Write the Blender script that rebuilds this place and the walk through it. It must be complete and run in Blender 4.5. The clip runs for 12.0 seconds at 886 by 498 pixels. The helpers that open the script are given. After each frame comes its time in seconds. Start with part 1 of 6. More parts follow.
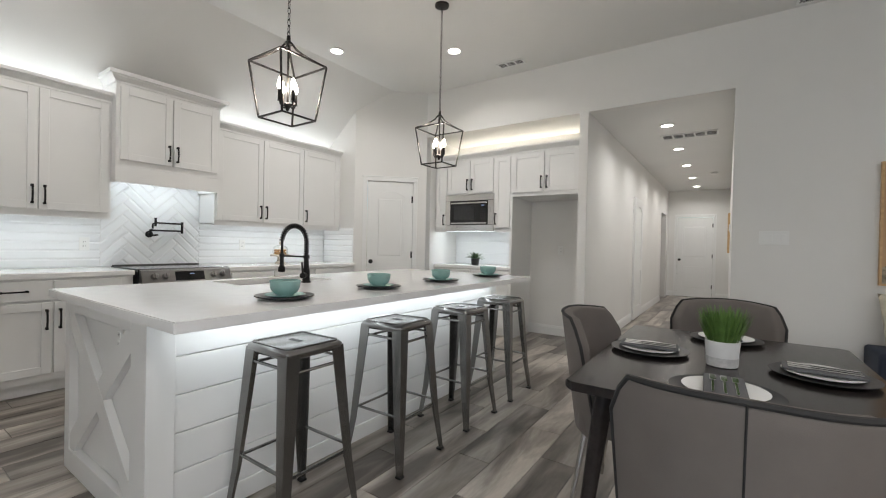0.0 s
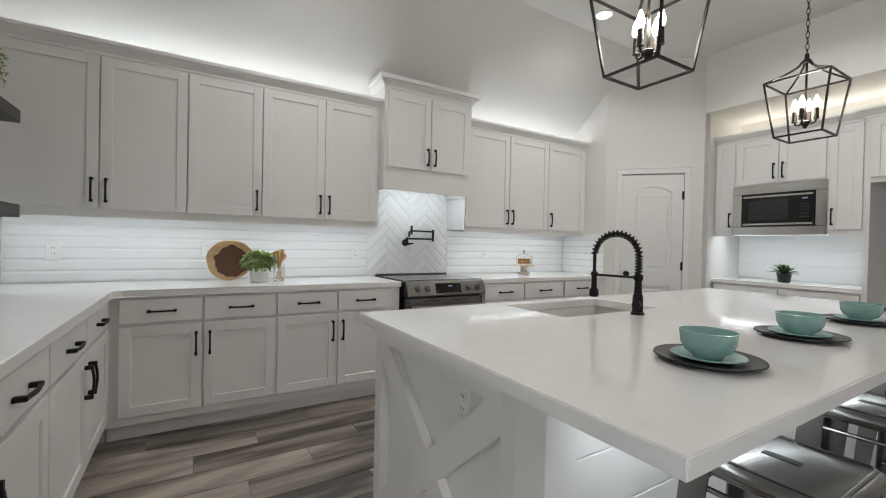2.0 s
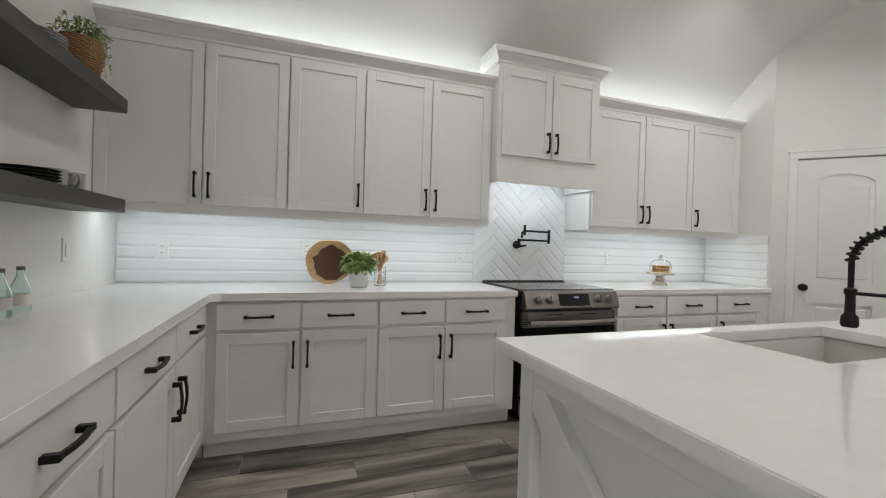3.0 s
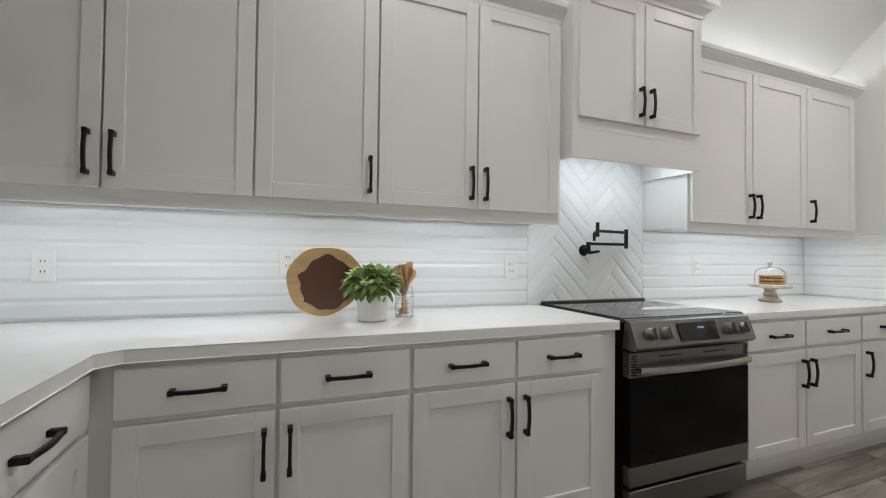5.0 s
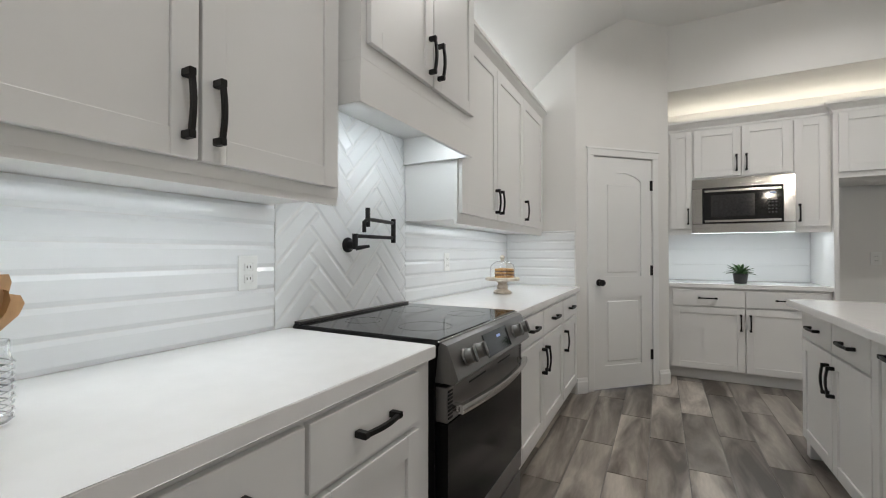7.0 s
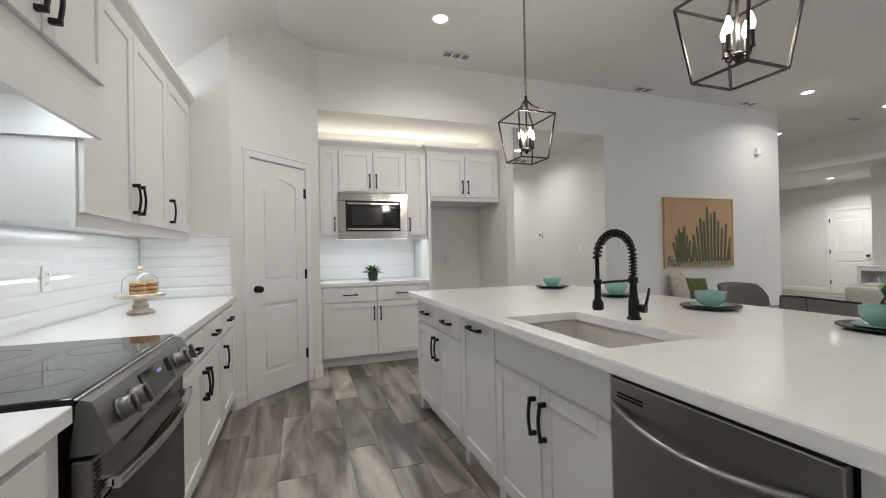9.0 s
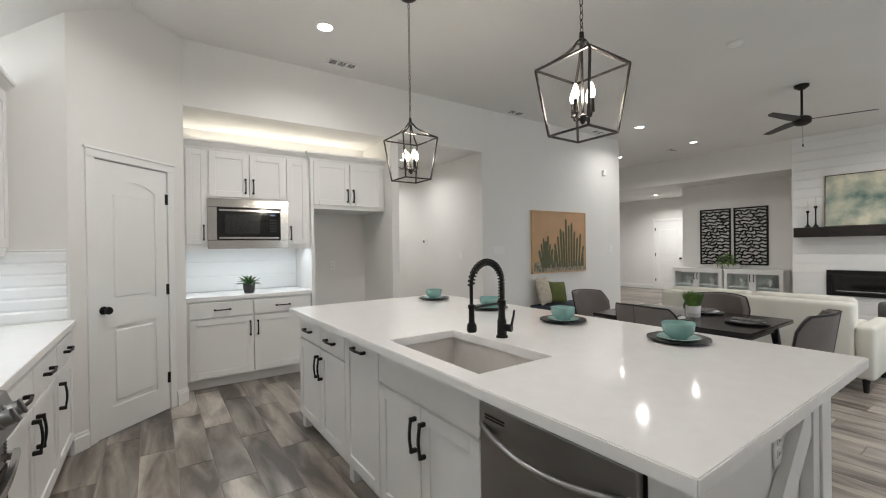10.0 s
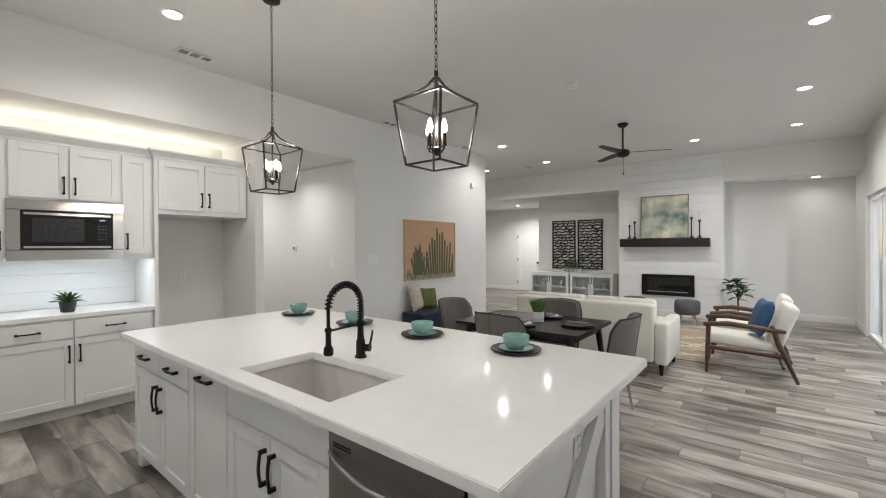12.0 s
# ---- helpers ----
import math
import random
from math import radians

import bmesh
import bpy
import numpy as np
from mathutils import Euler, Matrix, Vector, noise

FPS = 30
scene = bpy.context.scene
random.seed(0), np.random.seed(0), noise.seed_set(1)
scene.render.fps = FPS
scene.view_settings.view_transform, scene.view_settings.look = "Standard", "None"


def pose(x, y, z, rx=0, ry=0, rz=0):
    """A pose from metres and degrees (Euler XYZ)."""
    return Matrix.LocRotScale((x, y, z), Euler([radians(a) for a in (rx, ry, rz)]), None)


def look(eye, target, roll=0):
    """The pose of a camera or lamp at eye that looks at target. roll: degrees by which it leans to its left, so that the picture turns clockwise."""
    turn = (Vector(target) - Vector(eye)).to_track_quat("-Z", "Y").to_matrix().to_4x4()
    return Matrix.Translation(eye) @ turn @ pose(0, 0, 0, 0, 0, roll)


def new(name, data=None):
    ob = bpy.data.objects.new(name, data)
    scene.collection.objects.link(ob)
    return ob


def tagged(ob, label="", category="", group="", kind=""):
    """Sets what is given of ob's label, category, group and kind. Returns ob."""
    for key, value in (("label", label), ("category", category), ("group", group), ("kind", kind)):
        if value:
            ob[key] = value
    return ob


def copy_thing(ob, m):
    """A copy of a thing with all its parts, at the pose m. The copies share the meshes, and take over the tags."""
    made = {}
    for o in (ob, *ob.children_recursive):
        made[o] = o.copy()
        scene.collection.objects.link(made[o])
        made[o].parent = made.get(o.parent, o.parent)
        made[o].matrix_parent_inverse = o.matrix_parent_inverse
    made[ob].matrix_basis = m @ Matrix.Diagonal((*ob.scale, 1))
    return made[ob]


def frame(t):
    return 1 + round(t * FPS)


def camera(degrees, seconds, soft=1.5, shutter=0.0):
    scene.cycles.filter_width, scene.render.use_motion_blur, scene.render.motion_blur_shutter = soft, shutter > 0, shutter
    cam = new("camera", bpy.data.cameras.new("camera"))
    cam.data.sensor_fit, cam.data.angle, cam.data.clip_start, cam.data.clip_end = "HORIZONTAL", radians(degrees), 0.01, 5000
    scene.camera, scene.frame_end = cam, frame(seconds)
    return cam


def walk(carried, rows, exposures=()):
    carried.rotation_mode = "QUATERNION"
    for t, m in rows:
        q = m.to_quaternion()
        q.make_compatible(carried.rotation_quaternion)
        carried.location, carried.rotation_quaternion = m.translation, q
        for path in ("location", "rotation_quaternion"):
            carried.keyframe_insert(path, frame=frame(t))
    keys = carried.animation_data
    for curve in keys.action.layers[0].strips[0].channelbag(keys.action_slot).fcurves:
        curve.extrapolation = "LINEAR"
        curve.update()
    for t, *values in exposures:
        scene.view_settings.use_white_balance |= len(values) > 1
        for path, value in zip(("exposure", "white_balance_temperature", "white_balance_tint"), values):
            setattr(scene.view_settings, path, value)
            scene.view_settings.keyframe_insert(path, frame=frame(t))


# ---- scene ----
cam = camera(93.8, 12.0, soft=1.1)
PATH = [
    (0, (0.299, 0.079, 1.187), (-0.833, 1.727, 1.168), 1.2),
    (0.5, (0.002, 0.112, 1.194), (-1.293, 1.636, 1.177), 1.3),
    (1, (-0.306, 0.094, 1.212), (-1.748, 1.48, 1.195), 1.2),
    (1.5, (-0.586, 0.044, 1.239), (-2.166, 1.27, 1.214), 1.7),
    (2, (-0.84, 0.059, 1.227), (-2.552, 1.094, 1.204), 1.2),
    (2.5, (-1.104, 0.095, 1.228), (-2.92, 0.934, 1.206), 1.5),
    (3, (-1.408, 0.09, 1.204), (-3.294, 0.755, 1.19), 1.7),
    (5, (-2.476, 0.126, 1.187), (-4.339, 0.852, 1.223), 0.7),
    (5.5, (-2.706, 0.2, 1.19), (-4.465, 1.152, 1.214), 0.7),
    (6, (-2.948, 0.303, 1.213), (-4.511, 1.55, 1.232), 0.6),
    (6.5, (-3.142, 0.348, 1.22), (-4.432, 1.877, 1.237), 0.3),
    (7, (-3.275, 0.393, 1.197), (-4.207, 2.163, 1.218), 0.0),
    (9, (-3.425, 0.399, 1.232), (-2.764, 2.286, 1.244), -1.1),
    (9.5, (-3.45, 0.356, 1.312), (-2.503, 2.118, 1.305), -0.9),
    (10, (-3.453, 0.319, 1.373), (-2.307, 1.958, 1.363), -0.8),
    (10.5, (-3.454, 0.287, 1.414), (-2.165, 1.816, 1.4), -0.7),
    (11, (-3.442, 0.256, 1.444), (-2.044, 1.687, 1.431), -0.6),
    (11.5, (-3.424, 0.223, 1.462), (-1.939, 1.563, 1.452), -0.5),
    (12, (-3.419, 0.199, 1.478), (-1.856, 1.447, 1.468), -0.3),
]
walk(cam, [(t, look(eye, target, roll)) for t, eye, target, roll in PATH],
     exposures=[(0, -0.2), (2, -0.42), (5, -0.38), (7, -0.48), (9.5, -0.22), (12, -0.1)])

# ---- light ----
world = bpy.data.worlds.new("sky")
scene.world = world
world.use_nodes = True
sky = world.node_tree.nodes.new("ShaderNodeTexSky")
sky.sky_type, sky.sun_disc = "NISHITA", False
sky.sun_elevation, sky.sun_rotation = radians(38), radians(120)
back = world.node_tree.nodes["Background"]
back.inputs["Strength"].default_value = 0.12
world.node_tree.links.new(sky.outputs[0], back.inputs[0])

WARM, COOL, NEUTRAL = (1.0, 0.90, 0.79), (0.87, 0.95, 1.0), (1.0, 0.975, 0.955)


def area_lamp(name, m, sx, sy, watts, colour, spread=180):
    data = bpy.data.lights.new(name, "AREA")
    data.shape, data.size, data.size_y, data.energy, data.color = "RECTANGLE", sx, sy, watts, colour
    data.spread = radians(spread)
    ob = new(name, data)
    ob.matrix_world = m
    return ob


def point_lamp(name, place, watts, colour, radius):
    data = bpy.data.lights.new(name, "POINT")
    data.energy, data.color, data.shadow_soft_size = watts, colour, radius
    ob = new(name, data)
    ob.location = place
    return ob


# ---- materials ----
def material(name, colour, rough=0.5, metal=0.0, vary=0.06, scale=6.0, fine=120.0, bump=0.03, coat=0.0, stretch=(1, 1, 1), second=None, amount=0.5, per_object=0.0):
    """A surface with broad and fine variation, fine relief and, on request, a second tone or a shift from piece to piece."""
    m = bpy.data.materials.new(name)
    m.use_nodes = True
    n, l = m.node_tree.nodes, m.node_tree.links
    b = n["Principled BSDF"]
    b.inputs["Roughness"].default_value, b.inputs["Metallic"].default_value = rough, metal
    b.inputs["Coat Weight"].default_value = coat
    tc, mp = n.new("ShaderNodeTexCoord"), n.new("ShaderNodeMapping")
    mp.inputs["Scale"].default_value = stretch
    l.new(tc.outputs["Object"], mp.inputs["Vector"])
    broad, grain = n.new("ShaderNodeTexNoise"), n.new("ShaderNodeTexNoise")
    broad.inputs["Scale"].default_value, broad.inputs["Detail"].default_value = scale, 5
    grain.inputs["Scale"].default_value, grain.inputs["Detail"].default_value = fine, 3
    l.new(mp.outputs[0], broad.inputs["Vector"])
    l.new(mp.outputs[0], grain.inputs["Vector"])
    ramp = n.new("ShaderNodeValToRGB")
    dark = [c * (1 - vary) for c in (second or colour)]
    light = [min(1, c * (1 + vary)) for c in colour]
    ramp.color_ramp.elements[0].color, ramp.color_ramp.elements[1].color = (*dark, 1), (*light, 1)
    ramp.color_ramp.elements[0].position, ramp.color_ramp.elements[1].position = 0.5 - amount / 2, 0.5 + amount / 2
    l.new(broad.outputs["Fac"], ramp.inputs["Fac"])
    out = ramp.outputs["Color"]
    if per_object:
        info, hsv, mr = n.new("ShaderNodeObjectInfo"), n.new("ShaderNodeHueSaturation"), n.new("ShaderNodeMapRange")
        mr.inputs["To Min"].default_value, mr.inputs["To Max"].default_value = 1 - per_object, 1 + per_object
        l.new(info.outputs["Random"], mr.inputs["Value"])
        l.new(mr.outputs[0], hsv.inputs["Value"])
        l.new(out, hsv.inputs["Color"])
        out = hsv.outputs["Color"]
    l.new(out, b.inputs["Base Color"])
    rr = n.new("ShaderNodeMapRange")
    rr.inputs["To Min"].default_value, rr.inputs["To Max"].default_value = max(0.02, rough - 0.06), min(1, rough + 0.06)
    l.new(grain.outputs["Fac"], rr.inputs["Value"])
    l.new(rr.outputs[0], b.inputs["Roughness"])
    if bump:
        bp = n.new("ShaderNodeBump")
        bp.inputs["Strength"].default_value, bp.inputs["Distance"].default_value = bump, 0.004
        l.new(grain.outputs["Fac"], bp.inputs["Height"])
        l.new(bp.outputs[0], b.inputs["Normal"])
    return m


def glow(name, colour, strength):
    m = bpy.data.materials.new(name)
    m.use_nodes = True
    b = m.node_tree.nodes["Principled BSDF"]
    b.inputs["Base Color"].default_value = (*colour, 1)
    b.inputs["Emission Color"].default_value, b.inputs["Emission Strength"].default_value = (*colour, 1), strength
    return m


def glass(name, colour=(1, 1, 1), rough=0.0, mix=0.0):
    m = bpy.data.materials.new(name)
    m.use_nodes = True
    b = m.node_tree.nodes["Principled BSDF"]
    b.inputs["Base Color"].default_value, b.inputs["Roughness"].default_value = (*colour, 1), rough
    b.inputs["Transmission Weight"].default_value, b.inputs["IOR"].default_value = 1.0, 1.45
    return m


def plank_material(name):
    """Wood-look porcelain: grey-brown streaks along the plank, each plank with its own tone and cut of the grain."""
    m = bpy.data.materials.new(name)
    m.use_nodes = True
    n, l = m.node_tree.nodes, m.node_tree.links
    b = n["Principled BSDF"]
    tc, mp, info, add = n.new("ShaderNodeTexCoord"), n.new("ShaderNodeMapping"), n.new("ShaderNodeObjectInfo"), n.new("ShaderNodeVectorMath")
    mp.inputs["Scale"].default_value = (4.6, 0.8, 1)
    add.operation = "ADD"
    geo = n.new("ShaderNodeNewGeometry")
    sc = n.new("ShaderNodeVectorMath")
    sc.operation = "SCALE"
    sc.inputs["Scale"].default_value = 40.0
    both = n.new("ShaderNodeMath")
    both.operation = "ADD"
    l.new(info.outputs["Random"], both.inputs[0])
    l.new(geo.outputs["Random Per Island"], both.inputs[1])
    comb = n.new("ShaderNodeCombineXYZ")
    for k in range(3):
        l.new(both.outputs[0], comb.inputs[k])
    l.new(comb.outputs[0], sc.inputs[0])
    l.new(tc.outputs["Object"], mp.inputs["Vector"])
    l.new(mp.outputs[0], add.inputs[0])
    l.new(sc.outputs[0], add.inputs[1])
    streak, fine = n.new("ShaderNodeTexNoise"), n.new("ShaderNodeTexNoise")
    streak.inputs["Scale"].default_value, streak.inputs["Detail"].default_value, streak.inputs["Distortion"].default_value = 1.3, 5, 0.8
    fine.inputs["Scale"].default_value, fine.inputs["Detail"].default_value = 14, 4
    for t in (streak, fine):
        l.new(add.outputs[0], t.inputs["Vector"])
    ramp = n.new("ShaderNodeValToRGB")
    e = ramp.color_ramp.elements
    e[0].position, e[0].color = 0.36, (0.090, 0.073, 0.060, 1)
    e[1].position, e[1].color = 0.64, (0.44, 0.395, 0.345, 1)
    mid = e.new(0.5)
    mid.color = (0.250, 0.218, 0.188, 1)
    l.new(streak.outputs["Fac"], ramp.inputs["Fac"])
    mixn = n.new("ShaderNodeMixRGB")
    mixn.blend_type, mixn.inputs["Fac"].default_value = "OVERLAY", 0.22
    l.new(ramp.outputs[0], mixn.inputs[1])
    l.new(fine.outputs["Fac"], mixn.inputs[2])
    hsv, mr, fr = n.new("ShaderNodeHueSaturation"), n.new("ShaderNodeMapRange"), n.new("ShaderNodeMath")
    fr.operation = "FRACT"
    l.new(both.outputs[0], fr.inputs[0])
    l.new(fr.outputs[0], mr.inputs["Value"])
    mr.inputs["To Min"].default_value, mr.inputs["To Max"].default_value = 0.60, 1.30
    l.new(mr.outputs[0], hsv.inputs["Value"])
    l.new(mixn.outputs[0], hsv.inputs["Color"])
    l.new(hsv.outputs[0], b.inputs["Base Color"])
    b.inputs["Roughness"].default_value = 0.31
    bp = n.new("ShaderNodeBump")
    bp.inputs["Strength"].default_value, bp.inputs["Distance"].default_value = 0.08, 0.003
    l.new(fine.outputs["Fac"], bp.inputs["Height"])
    l.new(bp.outputs[0], b.inputs["Normal"])
    return m


PAINT = material("wall_paint", (0.76, 0.75, 0.725), 0.75, vary=0.025, scale=1.5, fine=260, bump=0.06)
CEIL = material("ceiling_paint", (0.74, 0.735, 0.715), 0.85, vary=0.02, scale=1.2, fine=200, bump=0.08)
TRIM = material("trim_paint", (0.80, 0.80, 0.785), 0.42, vary=0.02, scale=3, fine=90, bump=0.02)
CAB = material("cabinet_paint", (0.79, 0.785, 0.77), 0.36, vary=0.02, scale=2.5, fine=80, bump=0.02)
GAP = material("shadow_gap", (0.05, 0.05, 0.05), 0.7, vary=0.05)
QUARTZ = material("quartz", (0.87, 0.862, 0.85), 0.075, vary=0.025, scale=14, fine=300, bump=0.0)
TILE = material("glazed_tile", (0.82, 0.83, 0.835), 0.07, vary=0.01, scale=3, fine=24, bump=0.03, per_object=0.006)
HTILE = material("glazed_herringbone_tile", (0.82, 0.83, 0.835), 0.2, vary=0.02, scale=3, fine=24, bump=0.03, per_object=0.02)
GROUT = material("grout", (0.76, 0.76, 0.75), 0.85, vary=0.05, scale=30)
BLACK = material("black_metal", (0.016, 0.015, 0.015), 0.42, 0.6, vary=0.15, scale=25, fine=220, bump=0.02)
BRONZE = material("dark_bronze", (0.022, 0.019, 0.017), 0.45, 0.5, vary=0.15, scale=30)
STEEL = material("brushed_steel", (0.60, 0.59, 0.58), 0.15, 1.0, vary=0.05, scale=5, fine=160, bump=0.03, stretch=(1, 1, 30))
DARKSTEEL = material("dark_steel", (0.13, 0.126, 0.122), 0.30, 0.9, vary=0.06, scale=5, fine=160, bump=0.02, stretch=(1, 30, 1))
GREYSTEEL = material("grey_stainless", (0.22, 0.213, 0.207), 0.32, 0.9, vary=0.05, scale=5, fine=160, bump=0.02, stretch=(1, 30, 1))
PALESTEEL = material("pale_stainless", (0.31, 0.30, 0.29), 0.33, 0.9, vary=0.05, scale=5, fine=160, bump=0.02, stretch=(1, 30, 1))
GUNMETAL = material("gunmetal", (0.24, 0.235, 0.228), 0.24, 0.95, vary=0.10, scale=7, fine=140, bump=0.03)
BLACKGLASS = material("black_glass", (0.008, 0.008, 0.009), 0.05, vary=0.1, scale=4, bump=0.0)
OVENGLASS = material("oven_glass", (0.006, 0.006, 0.006), 0.12, vary=0.1, scale=4, bump=0.0)
OVENGLASS.node_tree.nodes["Principled BSDF"].inputs["Specular IOR Level"].default_value = 0.1
SINK = material("sink_composite", (0.66, 0.63, 0.60), 0.35, vary=0.04, scale=20, fine=200, bump=0.02)
AQUA = material("aqua_glaze", (0.28, 0.47, 0.44), 0.22, vary=0.10, scale=12, fine=90, bump=0.02)
PLATE = material("black_plate", (0.014, 0.014, 0.015), 0.38, vary=0.2, scale=20)
WHITEPOT = material("white_ceramic", (0.78, 0.775, 0.76), 0.45, vary=0.04, scale=18, fine=140, bump=0.05)
LEAF = material("leaf_green", (0.23, 0.35, 0.09), 0.5, vary=0.3, scale=22, fine=90, bump=0.06, second=(0.38, 0.47, 0.20))
LEAFDARK = material("leaf_dark", (0.03, 0.085, 0.02), 0.42, vary=0.3, scale=18, fine=60, bump=0.05)
GRASS = material("grass_blades", (0.10, 0.19, 0.04), 0.55, vary=0.35, scale=30)
WOODPALE = material("pale_wood", (0.55, 0.36, 0.18), 0.5, vary=0.15, scale=9, fine=60, bump=0.05, stretch=(1, 1, 6))
WOODSPOON = material("beech_wood", (0.56, 0.34, 0.17), 0.55, vary=0.12, scale=12, stretch=(4, 4, 1))
WALNUT = material("walnut", (0.075, 0.032, 0.016), 0.42, vary=0.3, scale=7, fine=70, bump=0.05, stretch=(6, 1, 6))
HEART = material("heartwood", (0.085, 0.030, 0.014), 0.42, vary=0.35, scale=10, stretch=(1, 1, 3), second=(0.15, 0.06, 0.025))
ESPRESSO = material("espresso_wood", (0.022, 0.018, 0.017), 0.20, vary=0.25, scale=5, fine=9, bump=0.01, stretch=(8, 1, 8))
ESPRESSO.node_tree.nodes["Principled BSDF"].inputs["Specular IOR Level"].default_value = 0.3
TAUPE = material("taupe_upholstery", (0.145, 0.125, 0.112), 0.72, vary=0.08, scale=8, fine=420, bump=0.2)
CREAM = material("cream_fabric", (0.70, 0.685, 0.61), 0.85, vary=0.05, scale=5, fine=420, bump=0.25)
NAVY = material("navy_velvet", (0.012, 0.02, 0.04), 0.7, vary=0.2, scale=6, fine=300, bump=0.15)
BLUE = material("blue_velvet", (0.025, 0.085, 0.19), 0.7, vary=0.25, scale=9, fine=260, bump=0.2)
OLIVE = material("olive_velvet", (0.10, 0.12, 0.025), 0.75, vary=0.25, scale=9, fine=260, bump=0.2)
BEIGE = material("beige_woven", (0.50, 0.45, 0.36), 0.85, vary=0.25, scale=22, fine=260, bump=0.3)
GREYFAB = material("grey_felt", (0.10, 0.10, 0.105), 0.85, vary=0.12, scale=14, fine=350, bump=0.2)
PIPING = material("dark_piping", (0.022, 0.021, 0.021), 0.8, vary=0.1, scale=14, fine=300, bump=0.1)
WICKER = material("wicker", (0.30, 0.16, 0.07), 0.7, vary=0.3, scale=40, bump=0.1)
CHARCOAL = material("charcoal_wood", (0.045, 0.042, 0.042), 0.5, vary=0.2, scale=7, fine=60, bump=0.05, stretch=(1, 9, 9))
WHITEPLASTIC = material("white_plastic", (0.80, 0.80, 0.78), 0.35, vary=0.01, bump=0.0)
CHROME = material("chrome_wire", (0.7, 0.7, 0.7), 0.15, 1.0, vary=0.05, bump=0.0)
CAKE = material("sponge_cake", (0.48, 0.26, 0.08), 0.85, vary=0.25, scale=50, bump=0.2)
CREAMFILL = material("cake_filling", (0.10, 0.04, 0.02), 0.7, vary=0.2, scale=40)
DISTRESSED = material("distressed_wood", (0.66, 0.60, 0.52), 0.75, vary=0.2, scale=22, fine=80, bump=0.15, second=(0.42, 0.35, 0.27))
RUGTAN = material("tan_rug", (0.34, 0.27, 0.19), 0.95, vary=0.25, scale=12, fine=320, bump=0.35)
RUGLINE = material("ivory_rug_line", (0.62, 0.57, 0.48), 0.95, vary=0.1, scale=12, fine=320, bump=0.3)
SOIL = material("soil", (0.03, 0.022, 0.016), 0.95, vary=0.4, scale=50, bump=0.3)
SKYART = material("art_ground", (0.47, 0.28, 0.155), 0.8, vary=0.2, scale=5, second=(0.56, 0.38, 0.23))
CACTUS = material("art_cactus", (0.09, 0.10, 0.055), 0.8, vary=0.35, scale=20, second=(0.16, 0.15, 0.08))
SAND = material("art_sand", (0.34, 0.29, 0.22), 0.8, vary=0.5, scale=24, second=(0.08, 0.08, 0.055))
ABSTRACT = material("art_abstract", (0.62, 0.60, 0.47), 0.7, vary=0.2, scale=3.2, second=(0.13, 0.24, 0.21), amount=0.35)
PLANK = plank_material("wood_look_tile")
CLEAR = glass("clear_glass")
FROST = glass("cabinet_glass", (0.8, 0.85, 0.84), 0.05)
BULB = glow("bulb_glow", (1.0, 0.90, 0.76), 60)
CANGLOW = glow("downlight_glow", (1.0, 0.95, 0.87), 22)
LEDCOOL = glow("led_cool", COOL, 6)
LEDWARM = glow("led_warm", (1.0, 0.90, 0.74), 6)
DISPLAY = glow("clock_digits", (0.3, 0.4, 0.7), 0.12)


# ---- mesh building ----
def box(bm, x0, y0, z0, x1, y1, z1, bevel=0.0, seg=2):
    m = Matrix.Translation(((x0 + x1) / 2, (y0 + y1) / 2, (z0 + z1) / 2)) @ Matrix.Diagonal((abs(x1 - x0), abs(y1 - y0), abs(z1 - z0), 1))
    made = bmesh.ops.create_cube(bm, size=1, matrix=m)["verts"]
    if bevel:
        edges = list({e for v in made for e in v.link_edges})
        bmesh.ops.bevel(bm, geom=edges, offset=bevel, segments=seg, affect="EDGES", profile=0.5)


def prism(bm, outline, z0, z1, m=None):
    """A straight prism over an outline of (x, y), anticlockwise."""
    m = m or Matrix()
    low = [bm.verts.new(m @ Vector((x, y, z0))) for x, y in outline]
    top = [bm.verts.new(m @ Vector((x, y, z1))) for x, y in outline]
    bm.faces.new(list(reversed(low)))
    bm.faces.new(top)
    for i in range(len(low)):
        j = (i + 1) % len(low)
        bm.faces.new((low[i], low[j], top[j], top[i]))


def lathe(bm, profile, n=28, at=(0, 0, 0)):
    rings = []
    for r, z in profile:
        rings.append([bm.verts.new((at[0] + r * math.cos(2 * math.pi * k / n), at[1] + r * math.sin(2 * math.pi * k / n), at[2] + z)) for k in range(n)] if r > 1e-5 else [bm.verts.new((at[0], at[1], at[2] + z))])
    for a, b in zip(rings, rings[1:]):
        for k in range(n):
            j = (k + 1) % n
            q = [a[k % len(a)], a[j % len(a)], b[j % len(b)], b[k % len(b)]]
            q = list(dict.fromkeys(q))
            if len(q) > 2:
                bm.faces.new(q)


